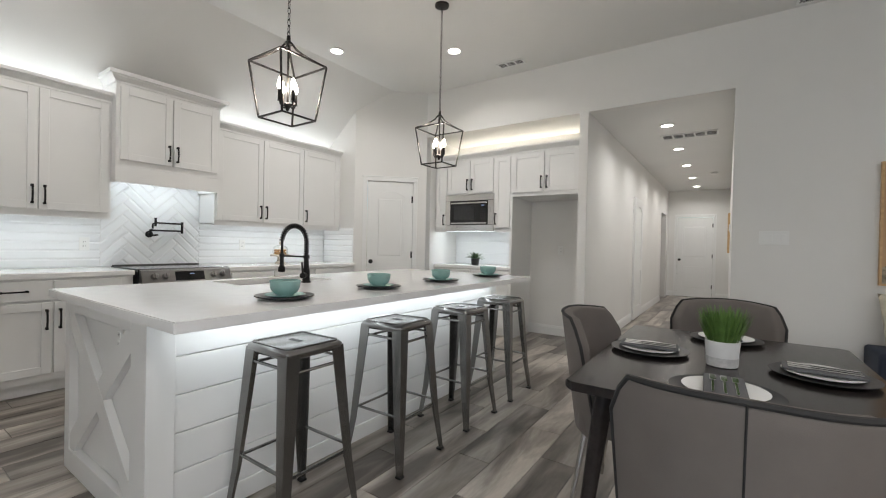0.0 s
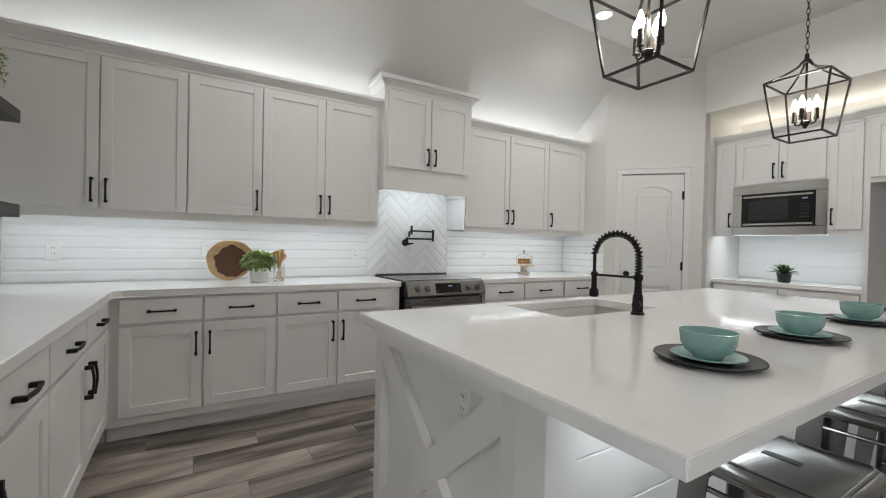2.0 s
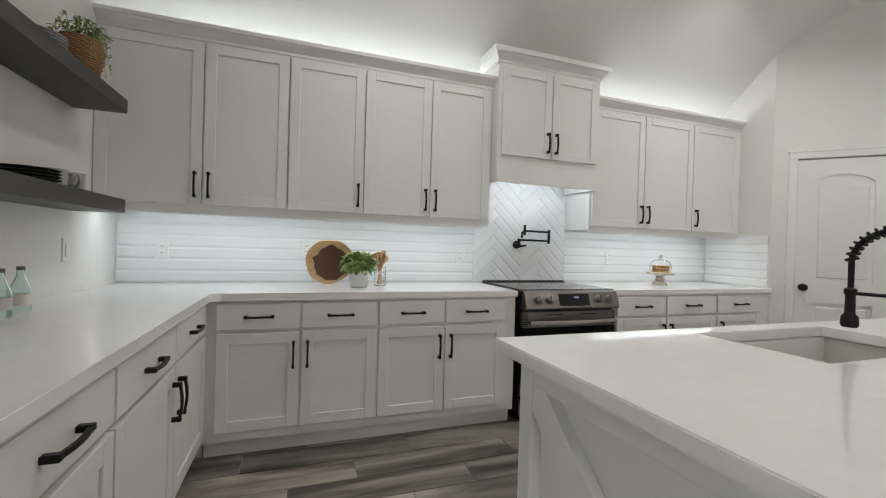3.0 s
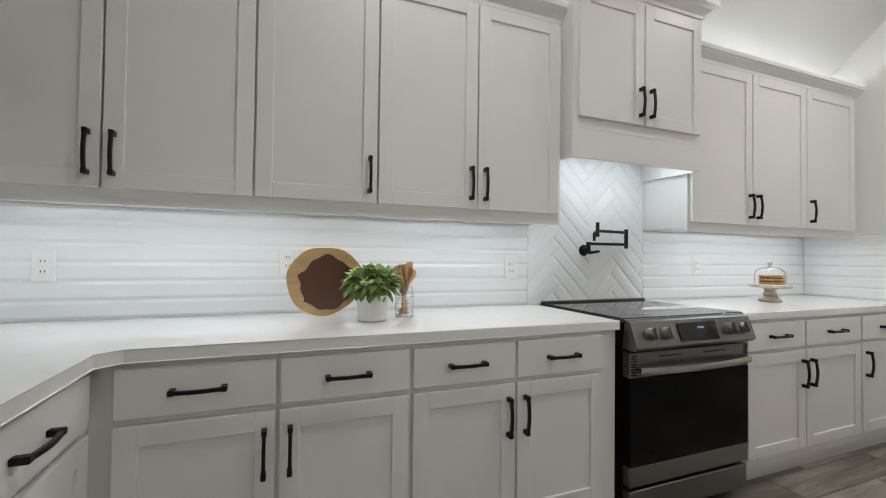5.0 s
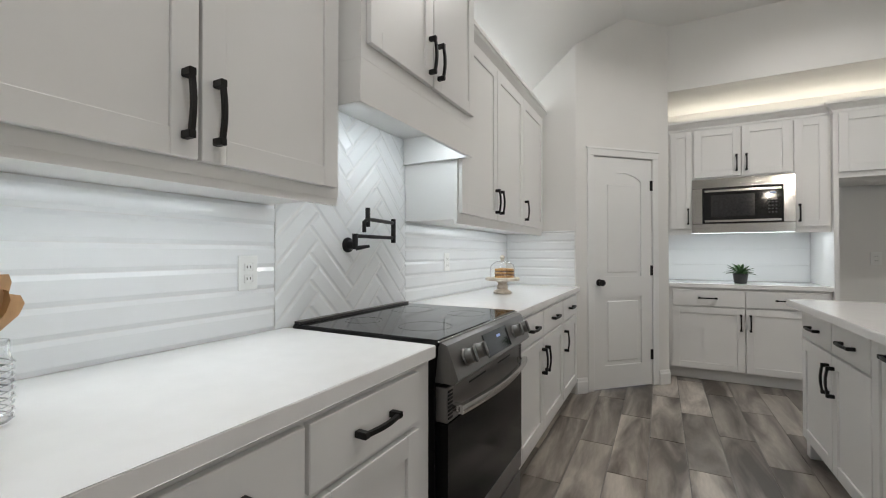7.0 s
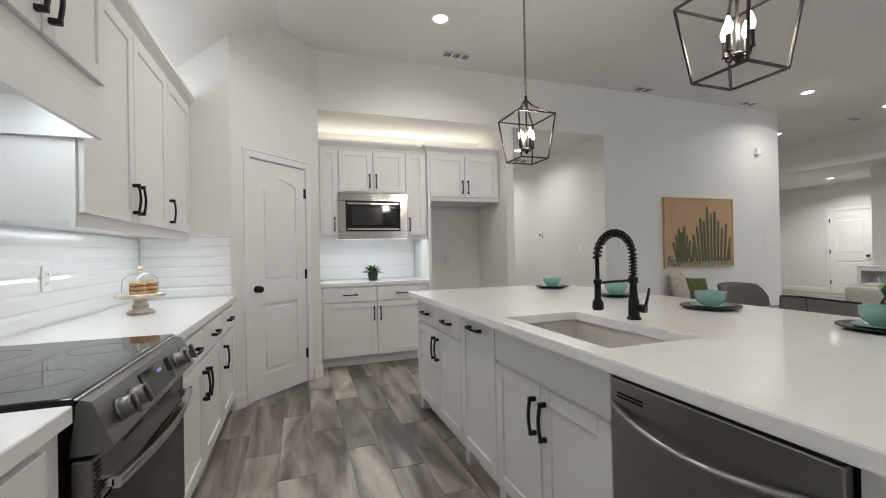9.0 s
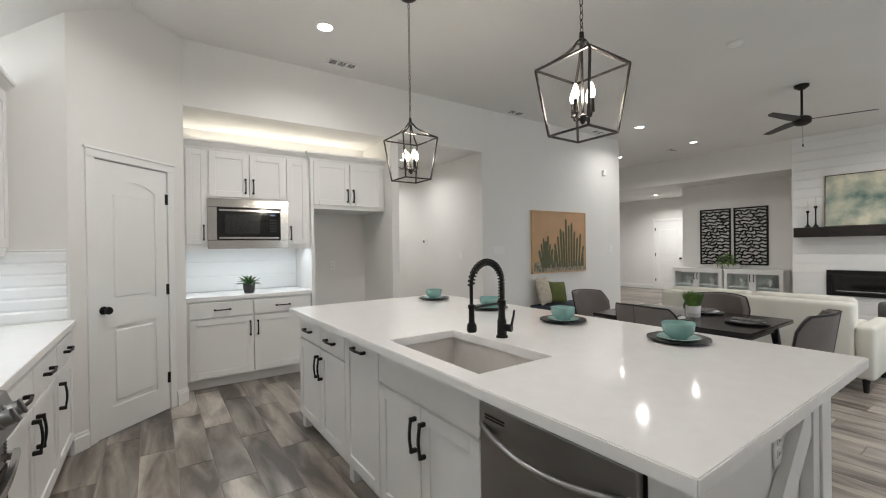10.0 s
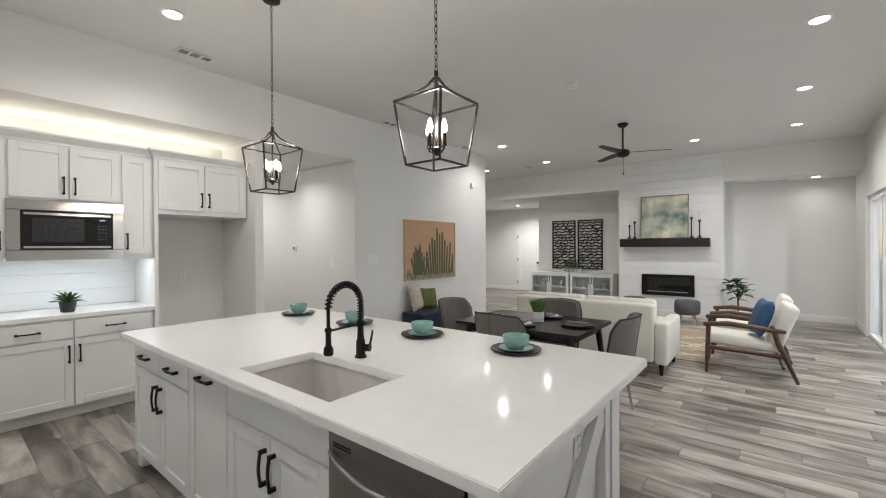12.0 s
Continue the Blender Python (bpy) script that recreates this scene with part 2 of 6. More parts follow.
def tube(bm, pts, r, n=8, closed=False):
    """A round rod along points; r is a number or one radius a point."""
    pts = [Vector(p) for p in pts]
    rad = r if isinstance(r, (list, tuple)) else [r] * len(pts)
    rings, up = [], None
    for i, p in enumerate(pts):
        a = pts[i - 1] if i or closed else p
        b = pts[(i + 1) % len(pts)] if i + 1 < len(pts) or closed else p
        d = (b - a).normalized()
        if up is None:
            up = d.orthogonal().normalized()
        up = (up - d * up.dot(d)).normalized()
        side = d.cross(up)
        rings.append([bm.verts.new(p + rad[i] * (up * math.cos(2 * math.pi * k / n) + side * math.sin(2 * math.pi * k / n))) for k in range(n)])
    pairs = list(zip(rings, rings[1:])) + ([(rings[-1], rings[0])] if closed else [])
    for a, b in pairs:
        for k in range(n):
            j = (k + 1) % n
            bm.faces.new((a[k], a[j], b[j], b[k]))
    if not closed:
        bm.faces.new(list(reversed(rings[0])))
        bm.faces.new(rings[-1])


def finish(bm, name, mat, smooth=False):
    bmesh.ops.recalc_face_normals(bm, faces=bm.faces)
    me = bpy.data.meshes.new(name)
    bm.to_mesh(me)
    bm.free()
    me.materials.append(mat)
    if smooth:
        me.shade_smooth()
        me.set_sharp_from_angle(angle=radians(40))
    return me


def part(name, mat, build, parent=None, m=None, smooth=False, label=""):
    """One mesh object; build(bm) fills it in its parent's own space."""
    bm = bmesh.new()
    build(bm)
    ob = new(name, finish(bm, name, mat, smooth))
    if parent is not None:
        ob.parent = parent
    if m is not None:
        ob.matrix_basis = m
    if label:
        tagged(ob, label)
    return ob


def thing(name, m, label, category, group="", kind=""):
    ob = new(name)
    ob.matrix_basis = m
    ob.empty_display_size = 0.1
    return tagged(ob, label, category, group, kind)


def structure(name, mat, build, label, category, m=None):
    return tagged(part(name, mat, build, m=m), label, category, kind="structure")


def boxes(*rows, bevel=0.0):
    def build(bm):
        for r in rows:
            box(bm, *r, bevel=bevel)
    return build


_shared = {}


def shared(key, mat, build, smooth=False):
    if key not in _shared:
        bm = bmesh.new()
        build(bm)
        _shared[key] = finish(bm, key[0], mat, smooth)
    return _shared[key]


# ---- the plan ----
WX, NY, SY, EX = -4.545, 4.75, -0.98, 6.35     # range wall, hall wall, shelf wall, fireplace wall
CEILZ, HEAD = 3.30, 2.69
RET = 4.06                                    # wall at the end of the range counter
ALC0, ALC1, ALCB = -3.215, -1.095, 5.56        # alcove
H0, H1, HEND = -1.0, 0.325, 12.3               # hall
NEND = 3.66                                    # where the hall wall ends in the living room
T = 0.14

structure("wall_range", PAINT, boxes((WX - T, SY - T, 0, WX, RET, CEILZ)), "white painted wall behind the range cabinets", "wall")
structure("wall_return", PAINT, boxes((WX - T, RET, 0, -3.92, RET + 0.1, CEILZ)), "white painted wall closing the range counter", "wall")


def segment(a, b, thick):
    """A frame along a wall from a to b; local x runs along it, its face looks to local -y."""
    d = Vector((b[0] - a[0], b[1] - a[1], 0))
    return Matrix.Translation((a[0], a[1], 0)) @ Matrix.Rotation(math.atan2(d.y, d.x), 4, "Z"), d.length


ANG, ANGL = segment((-3.92, RET), (ALC0, NY), 0.1)
DOOR0 = (ANGL - 0.62) / 2 - 0.01
structure("wall_pantry", PAINT, boxes((0, 0, 0, DOOR0, 0.1, CEILZ), (DOOR0 + 0.63, 0, 0, ANGL, 0.1, CEILZ), (DOOR0, 0, 2.05, DOOR0 + 0.63, 0.1, CEILZ)), "white painted angled wall with the pantry doorway", "wall", ANG)
structure("wall_hall_side", PAINT, boxes(
    (ALC0, NY, HEAD, ALC1, NY + 0.1, CEILZ), (ALC1, NY, 0, H0, ALCB, CEILZ), (H0, NY, HEAD, H1, NY + 0.12, CEILZ),
    (H1, NY, 0, NEND, NY + 0.12, CEILZ)), "white painted wall with the alcove and hall openings", "wall")
structure("wall_alcove", PAINT, boxes((ALC0 - 0.1, ALCB, 0, H0, ALCB + 0.1, CEILZ), (ALC0 - 0.1, NY + 0.1, 0, ALC0, ALCB, CEILZ)), "white painted walls round the cabinet alcove", "wall")
structure("ceiling_alcove", CEIL, boxes((ALC0, NY + 0.1, HEAD + 0.003, ALC1, ALCB, HEAD + 0.1)), "white painted alcove ceiling", "ceiling")
structure("wall_hall_west", PAINT, boxes((H0 - 0.1, ALCB + 0.1, 0, H0, 7.50, 2.74), (H0 - 0.1, 7.50, 2.06, H0, 8.30, 2.74), (H0 - 0.1, 8.30, 0, H0, 11.0, 2.74), (H0 - 0.1, 11.9, 0, H0, HEND, 2.74), (H0 - 0.1, 11.0, 2.06, H0, 11.9, 2.74)), "white painted hall wall with doorways", "wall")
structure("wall_hall_east", PAINT, boxes((H1, NY + 0.12, 0, H1 + 0.1, HEND, 2.74)), "white painted hall wall", "wall")
structure("wall_hall_end", PAINT, boxes((H0 - 1.2, HEND, 0, -0.79, HEND + 0.1, 2.74), (0.0, HEND, 0, H1 + 0.1, HEND + 0.1, 2.74), (-0.79, HEND, 2.03, 0.0, HEND + 0.1, 2.74)), "white painted wall at the end of the hall", "wall")
structure("wall_side_room", PAINT, boxes((H0 - 1.3, ALCB + 0.1, 0, H0 - 1.2, HEND, 2.74)), "plain wall of the rooms beside the hall", "wall")
structure("ceiling_hall", CEIL, boxes((H0, NY + 0.12, HEAD + 0.004, H1, ALCB + 0.1, HEAD + 0.1), (H0 - 1.3, ALCB + 0.101, HEAD + 0.004, H1 + 0.1, HEND + 0.1, HEAD + 0.1)), "white painted hall ceiling", "ceiling")
structure("ceiling", CEIL, boxes((WX - T, SY - T, CEILZ, EX + 0.1, 8.4, CEILZ + 0.1)), "white painted high flat ceiling", "ceiling")

SLX, SLZ = -3.56, 2.46                        # where the slope over the range cabinets meets the flat ceiling, and its foot


def slope(bm):
    rings = [[bm.verts.new((x, y, z)) for x, z in ((WX + 0.001, SLZ), (SLX, CEILZ - 0.001), (WX + 0.001, CEILZ - 0.001))] for y in (SY + 0.001, RET + 0.44)]
    for k in range(3):
        bm.faces.new((rings[0][k], rings[0][(k + 1) % 3], rings[1][(k + 1) % 3], rings[1][k]))
    bm.faces.new(rings[0])
    bm.faces.new(list(reversed(rings[1])))


structure("ceiling_slope", CEIL, slope, "white painted sloped ceiling over the range cabinets", "ceiling")

# the living room end
structure("wall_fireplace", PAINT, boxes((EX, 2.93, HEAD + 0.05, EX + 0.15, 8.4, CEILZ), (EX, SY, HEAD + 0.05, EX + 0.15, 0.97, CEILZ), (EX + 0.02, 0.97, 0, EX + 0.6, 2.93, CEILZ)), "white painted wall with openings beside the fireplace", "wall")
structure("wall_niche", PAINT, boxes((7.3, 1.5, 0, 7.4, 5.33, 2.8), (EX + 0.6, 2.6, 0, 7.3, 2.9, 2.8)), "white painted wall behind the display cabinet", "wall")
structure("wall_far_hall", PAINT, boxes((9.2, 4.0, 0, 9.3, 8.5, 2.8), (3.0, 8.3, 0, 9.3, 8.4, CEILZ), (NEND - 0.12, NY + 0.12, 0, NEND, 8.3, CEILZ), (7.4, 5.2, 0, 9.2, 5.33, 2.8)), "white painted walls of the far hall", "wall")
structure("wall_far_nook", PAINT, boxes((7.3, SY - T, 0, 7.4, 1.5, 2.8), (EX + 0.6, 0.0, 0, 7.3, 0.97, 2.8)), "white painted walls of the nook beside the fireplace", "wall")
structure("ceiling_far", CEIL, boxes((EX + 0.15, SY, HEAD + 0.05, 9.3, 8.4, HEAD + 0.15)), "white painted lower ceiling beyond the openings", "ceiling")
# Only the east end is known; the unseen rest is widened for daylight.
PX0, PX1 = -0.9, 6.1
structure("wall_shelves", PAINT, boxes((WX, SY - T, 0, PX0, SY, CEILZ), (PX1, SY - T, 0, 7.4, SY, CEILZ), (PX0, SY - T, 2.25, PX1, SY, CEILZ)), "white painted wall with the shelves and patio doorway", "wall")
structure("ground", material("patio_concrete", (0.42, 0.41, 0.39), 0.85, vary=0.15, scale=2), boxes((-60, -80, -0.3, 60, SY - T - 0.01, -0.12)), "pale concrete patio ground outside", "ground")

# hidden backing of the floor
structure("floor", material("floor_grout", (0.27, 0.255, 0.24), 0.9, vary=0.1, scale=20), boxes((WX - T, SY - T, -0.10, 9.3, HEND, -0.004)), "grey wood-look plank tile floor", "floor")


def baseboard(name, a, b, label="white painted baseboard with a stepped top"):
    m, length = segment(a, b, 0)
    def build(bm):
        prof = [(0, 0), (0, 0.13), (-0.006, 0.13), (-0.010, 0.118), (-0.010, 0.108), (-0.016, 0.098), (-0.016, 0)]
        rings = [[bm.verts.new((x, y, z)) for y, z in prof] for x in (0, length)]
        n = len(prof)
        for k in range(n):
            bm.faces.new((rings[0][k], rings[0][(k + 1) % n], rings[1][(k + 1) % n], rings[1][k]))
        bm.faces.new(rings[0])
        bm.faces.new(list(reversed(rings[1])))
    return structure(name, TRIM, build, label, "baseboard", m @ Matrix.Translation((0, -0.001, 0.001)))


for a, b in (((-3.93, RET), (-3.905, RET)), ((ALC1, NY), (H0, NY)), ((H1, NY), (NEND, NY)), ((H0, ALCB), (H0, 7.42)), ((H0, 8.38), (H0, 10.9)), ((H1, HEND), (H1, NY + 0.12)),
             ((H0, HEND), (-0.86, HEND)), ((0.07, HEND), (H1, HEND)), ((7.3, 0.0), (7.3, SY)), ((EX + 0.02, 2.93), (EX + 0.02, 0.97)), ((9.2, 8.3), (9.2, 5.33)), ((NEND, NY), (NEND, 8.3)),
             ((ALC1 - 0.95, ALCB), (ALC1, ALCB)), ((ALC1, ALCB), (ALC1, NY + 0.02)), ((7.3, SY), (PX1 + 0.08, SY))):
    baseboard("baseboard", a, b)
for a, b in ((0.0, DOOR0 - 0.068), (DOOR0 + 0.698, ANGL)):
    p, q = ANG @ Vector((a, 0, 0)), ANG @ Vector((b, 0, 0))
    baseboard("baseboard", (p.x, p.y), (q.x, q.y))


def panel_door(m, w, h, knob_left, label, hinges=True, name="panel_door"):
    """A two-panel moulded door with an arched upper panel, in its own frame; face to local -y."""
    d = thing(name, m, label, "door", kind="structure")
    def leaf(bm):
        t = 0.035
        s = 0.115 * w / 0.62
        s = min(s, 0.12)
        lo0, lo1, hi0, top = 0.20, 0.80, 0.98, h - 0.13
        spring = top - 0.07
        n = 12
        arch = [(s + (w - 2 * s) * k / n, spring + 0.07 * math.sin(math.pi * k / n) ** 0.8) for k in range(n + 1)]
        box(bm, 0, 0, 0, s, t, h)
        box(bm, w - s, 0, 0, w, t, h)
        box(bm, s, 0, 0, w - s, t, lo0)
        box(bm, s, 0, lo1, w - s, t, hi0)
        r = Matrix.Rotation(math.pi / 2, 4, "X")
        prism(bm, arch + [(w - s, h), (s, h)], -t, 0, r)
        box(bm, s, 0.012, lo0, w - s, t - 0.01, h - 0.02)
        for z0, z1 in ((lo0, lo1), (hi0, spring)):
            box(bm, s + 0.035, 0.004, z0 + 0.035, w - s - 0.035, 0.02, z1 - 0.035, 0.006, 1)
    part("leaf", TRIM, leaf, d)
    c = 0.065
    part("casing", TRIM, boxes((-c, -0.016, 0, -0.004, 0.0, h + 0.01), (w + 0.004, -0.016, 0, w + c, 0.0, h + 0.01), (-c, -0.016, h + 0.01, w + c, 0.0, h + c), (-c - 0.012, -0.022, h + c, w + c + 0.012, 0.0, h + c + 0.018), bevel=0.004), d)
    kx = 0.055 if knob_left else w - 0.055
    def knob(bm):
        lathe(bm, [(0.0, 0), (0.030, 0), (0.030, 0.006), (0.011, 0.010), (0.010, 0.030), (0.024, 0.036), (0.029, 0.048), (0.024, 0.060), (0, 0.064)], 20)
    part("knob", BLACK, knob, d, pose(kx, 0, 0.93, 90), True, "black round knob")
    if hinges:
        hx = w if knob_left else 0
        for z in (0.27, 1.03, 1.80):
            part("hinge", BLACK, lambda bm: (tube(bm, [(hx, -0.006, z - 0.045), (hx, -0.006, z + 0.045)], 0.008), box(bm, hx - 0.018, -0.0045, z - 0.045, hx + 0.018, -0.001, z + 0.045)), d)
    return d


panel_door(ANG @ Matrix.Translation((DOOR0 + 0.004, 0.004, 0.012)), 0.62, 2.03, True, "closed white two-panel pantry door with black knob")
panel_door(pose(-0.78, HEND + 0.004, 0.012), 0.77, 2.0, True, "closed white two-panel door at the hall end")
panel_door(pose(H0 - 0.004, 8.28, 0.012, 0, 0, -90), 0.76, 2.03, True, "white hall side door standing closed", True)
panel_door(pose(9.16, 7.0, 0.012, 0, 0, -90), 0.8, 2.03, False, "white panel door in the far hall")

# ---- lamps of the place ----
def downlight(x, y, z, watts, group):
    d = thing("downlight", pose(x, y, z), "lit round recessed ceiling downlight with white trim", "downlight", group)
    part("trim", WHITEPLASTIC, lambda bm: lathe(bm, [(0.062, -0.001), (0.086, -0.001), (0.088, -0.006), (0.064, -0.008), (0.062, -0.001)], 28), d, None, True)
    part("lens", CANGLOW, lambda bm: lathe(bm, [(0.0, -0.004), (0.061, -0.004), (0.061, -0.001), (0, -0.001)], 28), d)
    area_lamp("downlight_lamp", pose(x, y, z - 0.02), 0.09, 0.09, watts, NEUTRAL, 150)
    return d


# The one at (-3.3, 0.75) is unseen, added to mirror (-3.3, 3.17).
for x, y in ((-2.2, 3.85), (-3.3, 3.17), (-3.3, 0.75), (1.11, -0.09), (2.96, -0.08), (4.80, -0.07), (4.90, 1.27), (3.14, 4.05), (4.99, 4.04), (5.02, 5.6)):
    downlight(x, y, CEILZ, 11.5 if x < 0 else 13 if (x, y) == (3.14, 4.05) else 24 if x < 4 else 17, "downlights in the high ceiling")
for y in (5.75, 7.15, 8.6, 10.1, 11.5):
    downlight(-0.34, y, HEAD + 0.004, 9, "downlights along the hall")
downlight(8.1, 6.4, HEAD + 0.05, 40, "downlights beyond the openings")
downlight(6.85, -0.4, HEAD + 0.05, 2, "downlights beyond the openings")


def led_bar(name, x0, y0, x1, y1, z, up, mat, watts, colour, label):
    """A slim LED bar with its lamp just before it; up or down."""
    tagged(part(name, mat, boxes((x0, y0, z, x1, y1, z + 0.008))), label, "led strip")
    m = pose((x0 + x1) / 2, (y0 + y1) / 2, z + (0.012 if up else -0.004), 180 if up else 0)
    area_lamp(name + "_lamp", m, abs(x1 - x0), abs(y1 - y0), watts, colour)


# ---- kitchen cabinets ----
def shaker(w, h, t=0.02, rail=0.06):
    def build(bm):
        rl = min(rail, w * 0.28, h * 0.3)
        b = 0.0018
        box(bm, 0, -t, 0, rl, 0, h, b, 1)
        box(bm, w - rl, -t, 0, w, 0, h, b, 1)
        box(bm, rl, -t, 0, w - rl, -0.001, rl, b, 1)
        box(bm, rl, -t, h - rl, w - rl, -0.001, h, b, 1)
        box(bm, rl - 0.002, -t + 0.009, rl - 0.002, w - rl + 0.002, -0.003, h - rl + 0.002)
    return build


def slab(w, h, t=0.02):
    return lambda bm: box(bm, 0, -t, 0, w, 0, h, 0.002, 1)


def pull(length=0.135):
    """An arched bar pull with square feet; along local z, standing off to -y."""
    def build(bm):
        h, n = length / 2, 10
        pts = [(0, -0.026 - 0.008 * math.cos(math.pi * k / n - math.pi / 2), -h + length * k / n) for k in range(n + 1)]
        low = []
        for x, y, z in pts:
            low.append([bm.verts.new((sx * 0.0055, y + sy * 0.005, z)) for sx, sy in ((-1, -1), (1, -1), (1, 1), (-1, 1))])
        for a, b in zip(low, low[1:]):
            for k in range(4):
                bm.faces.new((a[k], a[(k + 1) % 4], b[(k + 1) % 4], b[k]))
        bm.faces.new(low[0])
        bm.faces.new(list(reversed(low[-1])))
        for s in (-1, 1):
            box(bm, -0.008, -0.033, s * h - 0.009, 0.008, 0, s * h + 0.009, 0.002, 1)
    return build


def cabinet(name, label, m, w, d, z0, z1, fronts, group="", kick=0.0, category="cabinet", extra=None):
    """Face to local -y. fronts: (kind, x0, z0, x1, z1, handle), handle one of '', 'h', 'l', 'r', with 'b' low or 't' high."""
    c = thing(name, m, label, category, group)
    def body(bm):
        box(bm, 0, 0, z0 + kick, w, d, z1)
        if kick:
            box(bm, 0.0, 0.06, z0, w, d, z0 + kick)
    part("body", CAB, body, c)
    for kind, a, b, e, f, handle in fronts:
        fw, fh = e - a, f - b
        key = (kind, round(fw, 3), round(fh, 3))
        ob = new(kind, shared(key, CAB, slab(fw, fh) if kind == "drawer" else shaker(fw, fh)))
        ob.parent, ob.location = c, (a, -0.001, b)
        if handle:
            hd = new("handle", shared(("handle", 0), BLACK, pull()))
            hd.parent = ob
            tagged(hd, "black arched bar handle")
            if "h" in handle:
                hd.matrix_basis = pose(fw / 2, -0.02, fh / 2, 0, 90, 0)
            else:
                hx = 0.032 if "l" in handle else fw - 0.032
                hz = 0.115 if "b" in handle else fh - 0.125
                hd.matrix_basis = pose(hx, -0.02, hz)
    if extra:
        extra(c)
    return c


def crown(c, w, d, z, left=True, right=True, h=0.085, out=0.055):
    """Stepped crown moulding round a cabinet's top."""
    prof = [(0.0, 0.0), (0.008, 0.0), (0.010, 0.018), (0.022, 0.030), (0.040, 0.048), (0.046, 0.060), (out, 0.062), (out, h), (out - 0.02, h), (0.0, 0.02)]
    def build(bm):
        path = []
        if left:
            path.append((0, d, -1, 0))
        path.append((0, 0, -1 if left else 0, -1))
        path.append((w, 0, 1 if right else 0, -1))
        if right:
            path.append((w, d, 1, 0))
        rings = [[bm.verts.new((x + nx * o, y + ny * o, z + u)) for o, u in prof] for x, y, nx, ny in path]
        n = len(prof)
        for a, b in zip(rings, rings[1:]):
            for k in range(n):
                bm.faces.new((a[k], a[(k + 1) % n], b[(k + 1) % n], b[k]))
        bm.faces.new(rings[0])
        bm.faces.new(list(reversed(rings[-1])))
    part("crown", CAB, build, c)


UF, BF, G = -4.215, -3.915, "painted kitchen cabinets"     # front planes of the upper and lower boxes
UD, BD = UF - WX, BF - WX
EAST = 90


def upper(y0, y1, seams, handles, z0=1.375, z1=2.385, crl=False, crr=False, stile0=0.0, stile1=0.0):
    w = y1 - y0
    edges = [y0 + stile0] + seams + [y1 - stile1]
    fr = [("door", a - y0 + 0.004, 0.032, b - y0 - 0.004, z1 - z0 - 0.022, h) for a, b, h in zip(edges, edges[1:], handles)]
    def top(c):
        crown(c, w, UD, z1 - z0 - 0.012, crl, crr)
    ob = cabinet("wall_cabinet", "white shaker wall cabinet with crown moulding and black pulls", pose(UF, y0, z0, 0, 0, EAST), w, UD - 0.002, 0, z1 - z0 - 0.2, fr, G, extra=top)
    part("fascia", CAB, boxes((0, 0, z1 - z0 - 0.2, w, 0.018, z1 - z0)), ob)
    part("light_rail", CAB, boxes((0, 0.002, -0.022, w, 0.02, 0)), ob)
    return ob


upper(SY, 0.024, [-0.448], ["rb", "lb"])
upper(0.024, 0.498, [], ["rb"])
upper(0.498, 1.437, [0.963], ["rb", "lb"], stile1=0.018)
upper(2.336, 3.443, [2.886], ["rb", "lb"], stile0=0.014)
upper(3.443, RET, [], ["lb"], stile1=0.042)

# hood cabinet, hollow below its doors
HF, HY0, HY1, HZ = -4.125, 1.440, 2.332, 1.685
HD, HW = HF - WX, HY1 - HY0
CAV = 0.145
hood = cabinet("hood_cabinet", "white hood cabinet with two shaker doors and crown", pose(HF, HY0, HZ, 0, 0, EAST), HW, HD - 0.002, CAV, 0.955,
               [("door", 0.028, 0.198, HW / 2 - 0.004, 0.835, "rb"), ("door", HW / 2 + 0.004, 0.198, HW - 0.028, 0.835, "lb")], G, extra=lambda c: crown(c, HW, HD, 0.865, True, True, 0.095, 0.065))
part("skirt", CAB, boxes((0, 0, 0, HW, 0.018, CAV - 0.001), (0, 0.0185, 0.002, 0.018, HD - 0.012, CAV - 0.001), (HW - 0.018, 0.0185, 0.002, HW, HD - 0.012, CAV - 0.001)), hood)
led_bar("hood_light", HF - 0.13, HY0 + 0.1, HF - 0.09, HY1 - 0.1, HZ + CAV - 0.012, False, LEDCOOL, 2.0, COOL, "cool white light up inside the hood")


def base(y0, y1, drawers, doors, handles, name="base_cabinet"):
    w = y1 - y0
    fr = []
    for a, b in zip(drawers, drawers[1:]):
        fr.append(("drawer", a - y0 + 0.006, 0.712, b - y0 - 0.006, 0.855, "h"))
    for a, b, h in zip(doors, doors[1:], handles):
        fr.append(("door", a - y0 + 0.006, 0.155, b - y0 - 0.006, 0.692, h))
    return cabinet(name, "white shaker base cabinet with drawers and black pulls", pose(BF, y0, 0.002, 0, 0, EAST), w, BD - 0.002, 0, 0.873, fr, G, 0.10)


base(-0.368, 0.565, [-0.312, 0.124, 0.563], [-0.312, 0.124, 0.563], ["rt", "lt"])
base(0.565, 1.51, [0.567, 0.996, 1.428], [0.567, 0.996, 1.428], ["rt", "lt"])
base(2.335, 3.40, [2.36, 2.85, 3.395], [2.36, 2.85, 3.395], ["rt", "lt"])
base(3.40, RET, [3.405, 3.93], [3.405, 3.93], ["lt"])

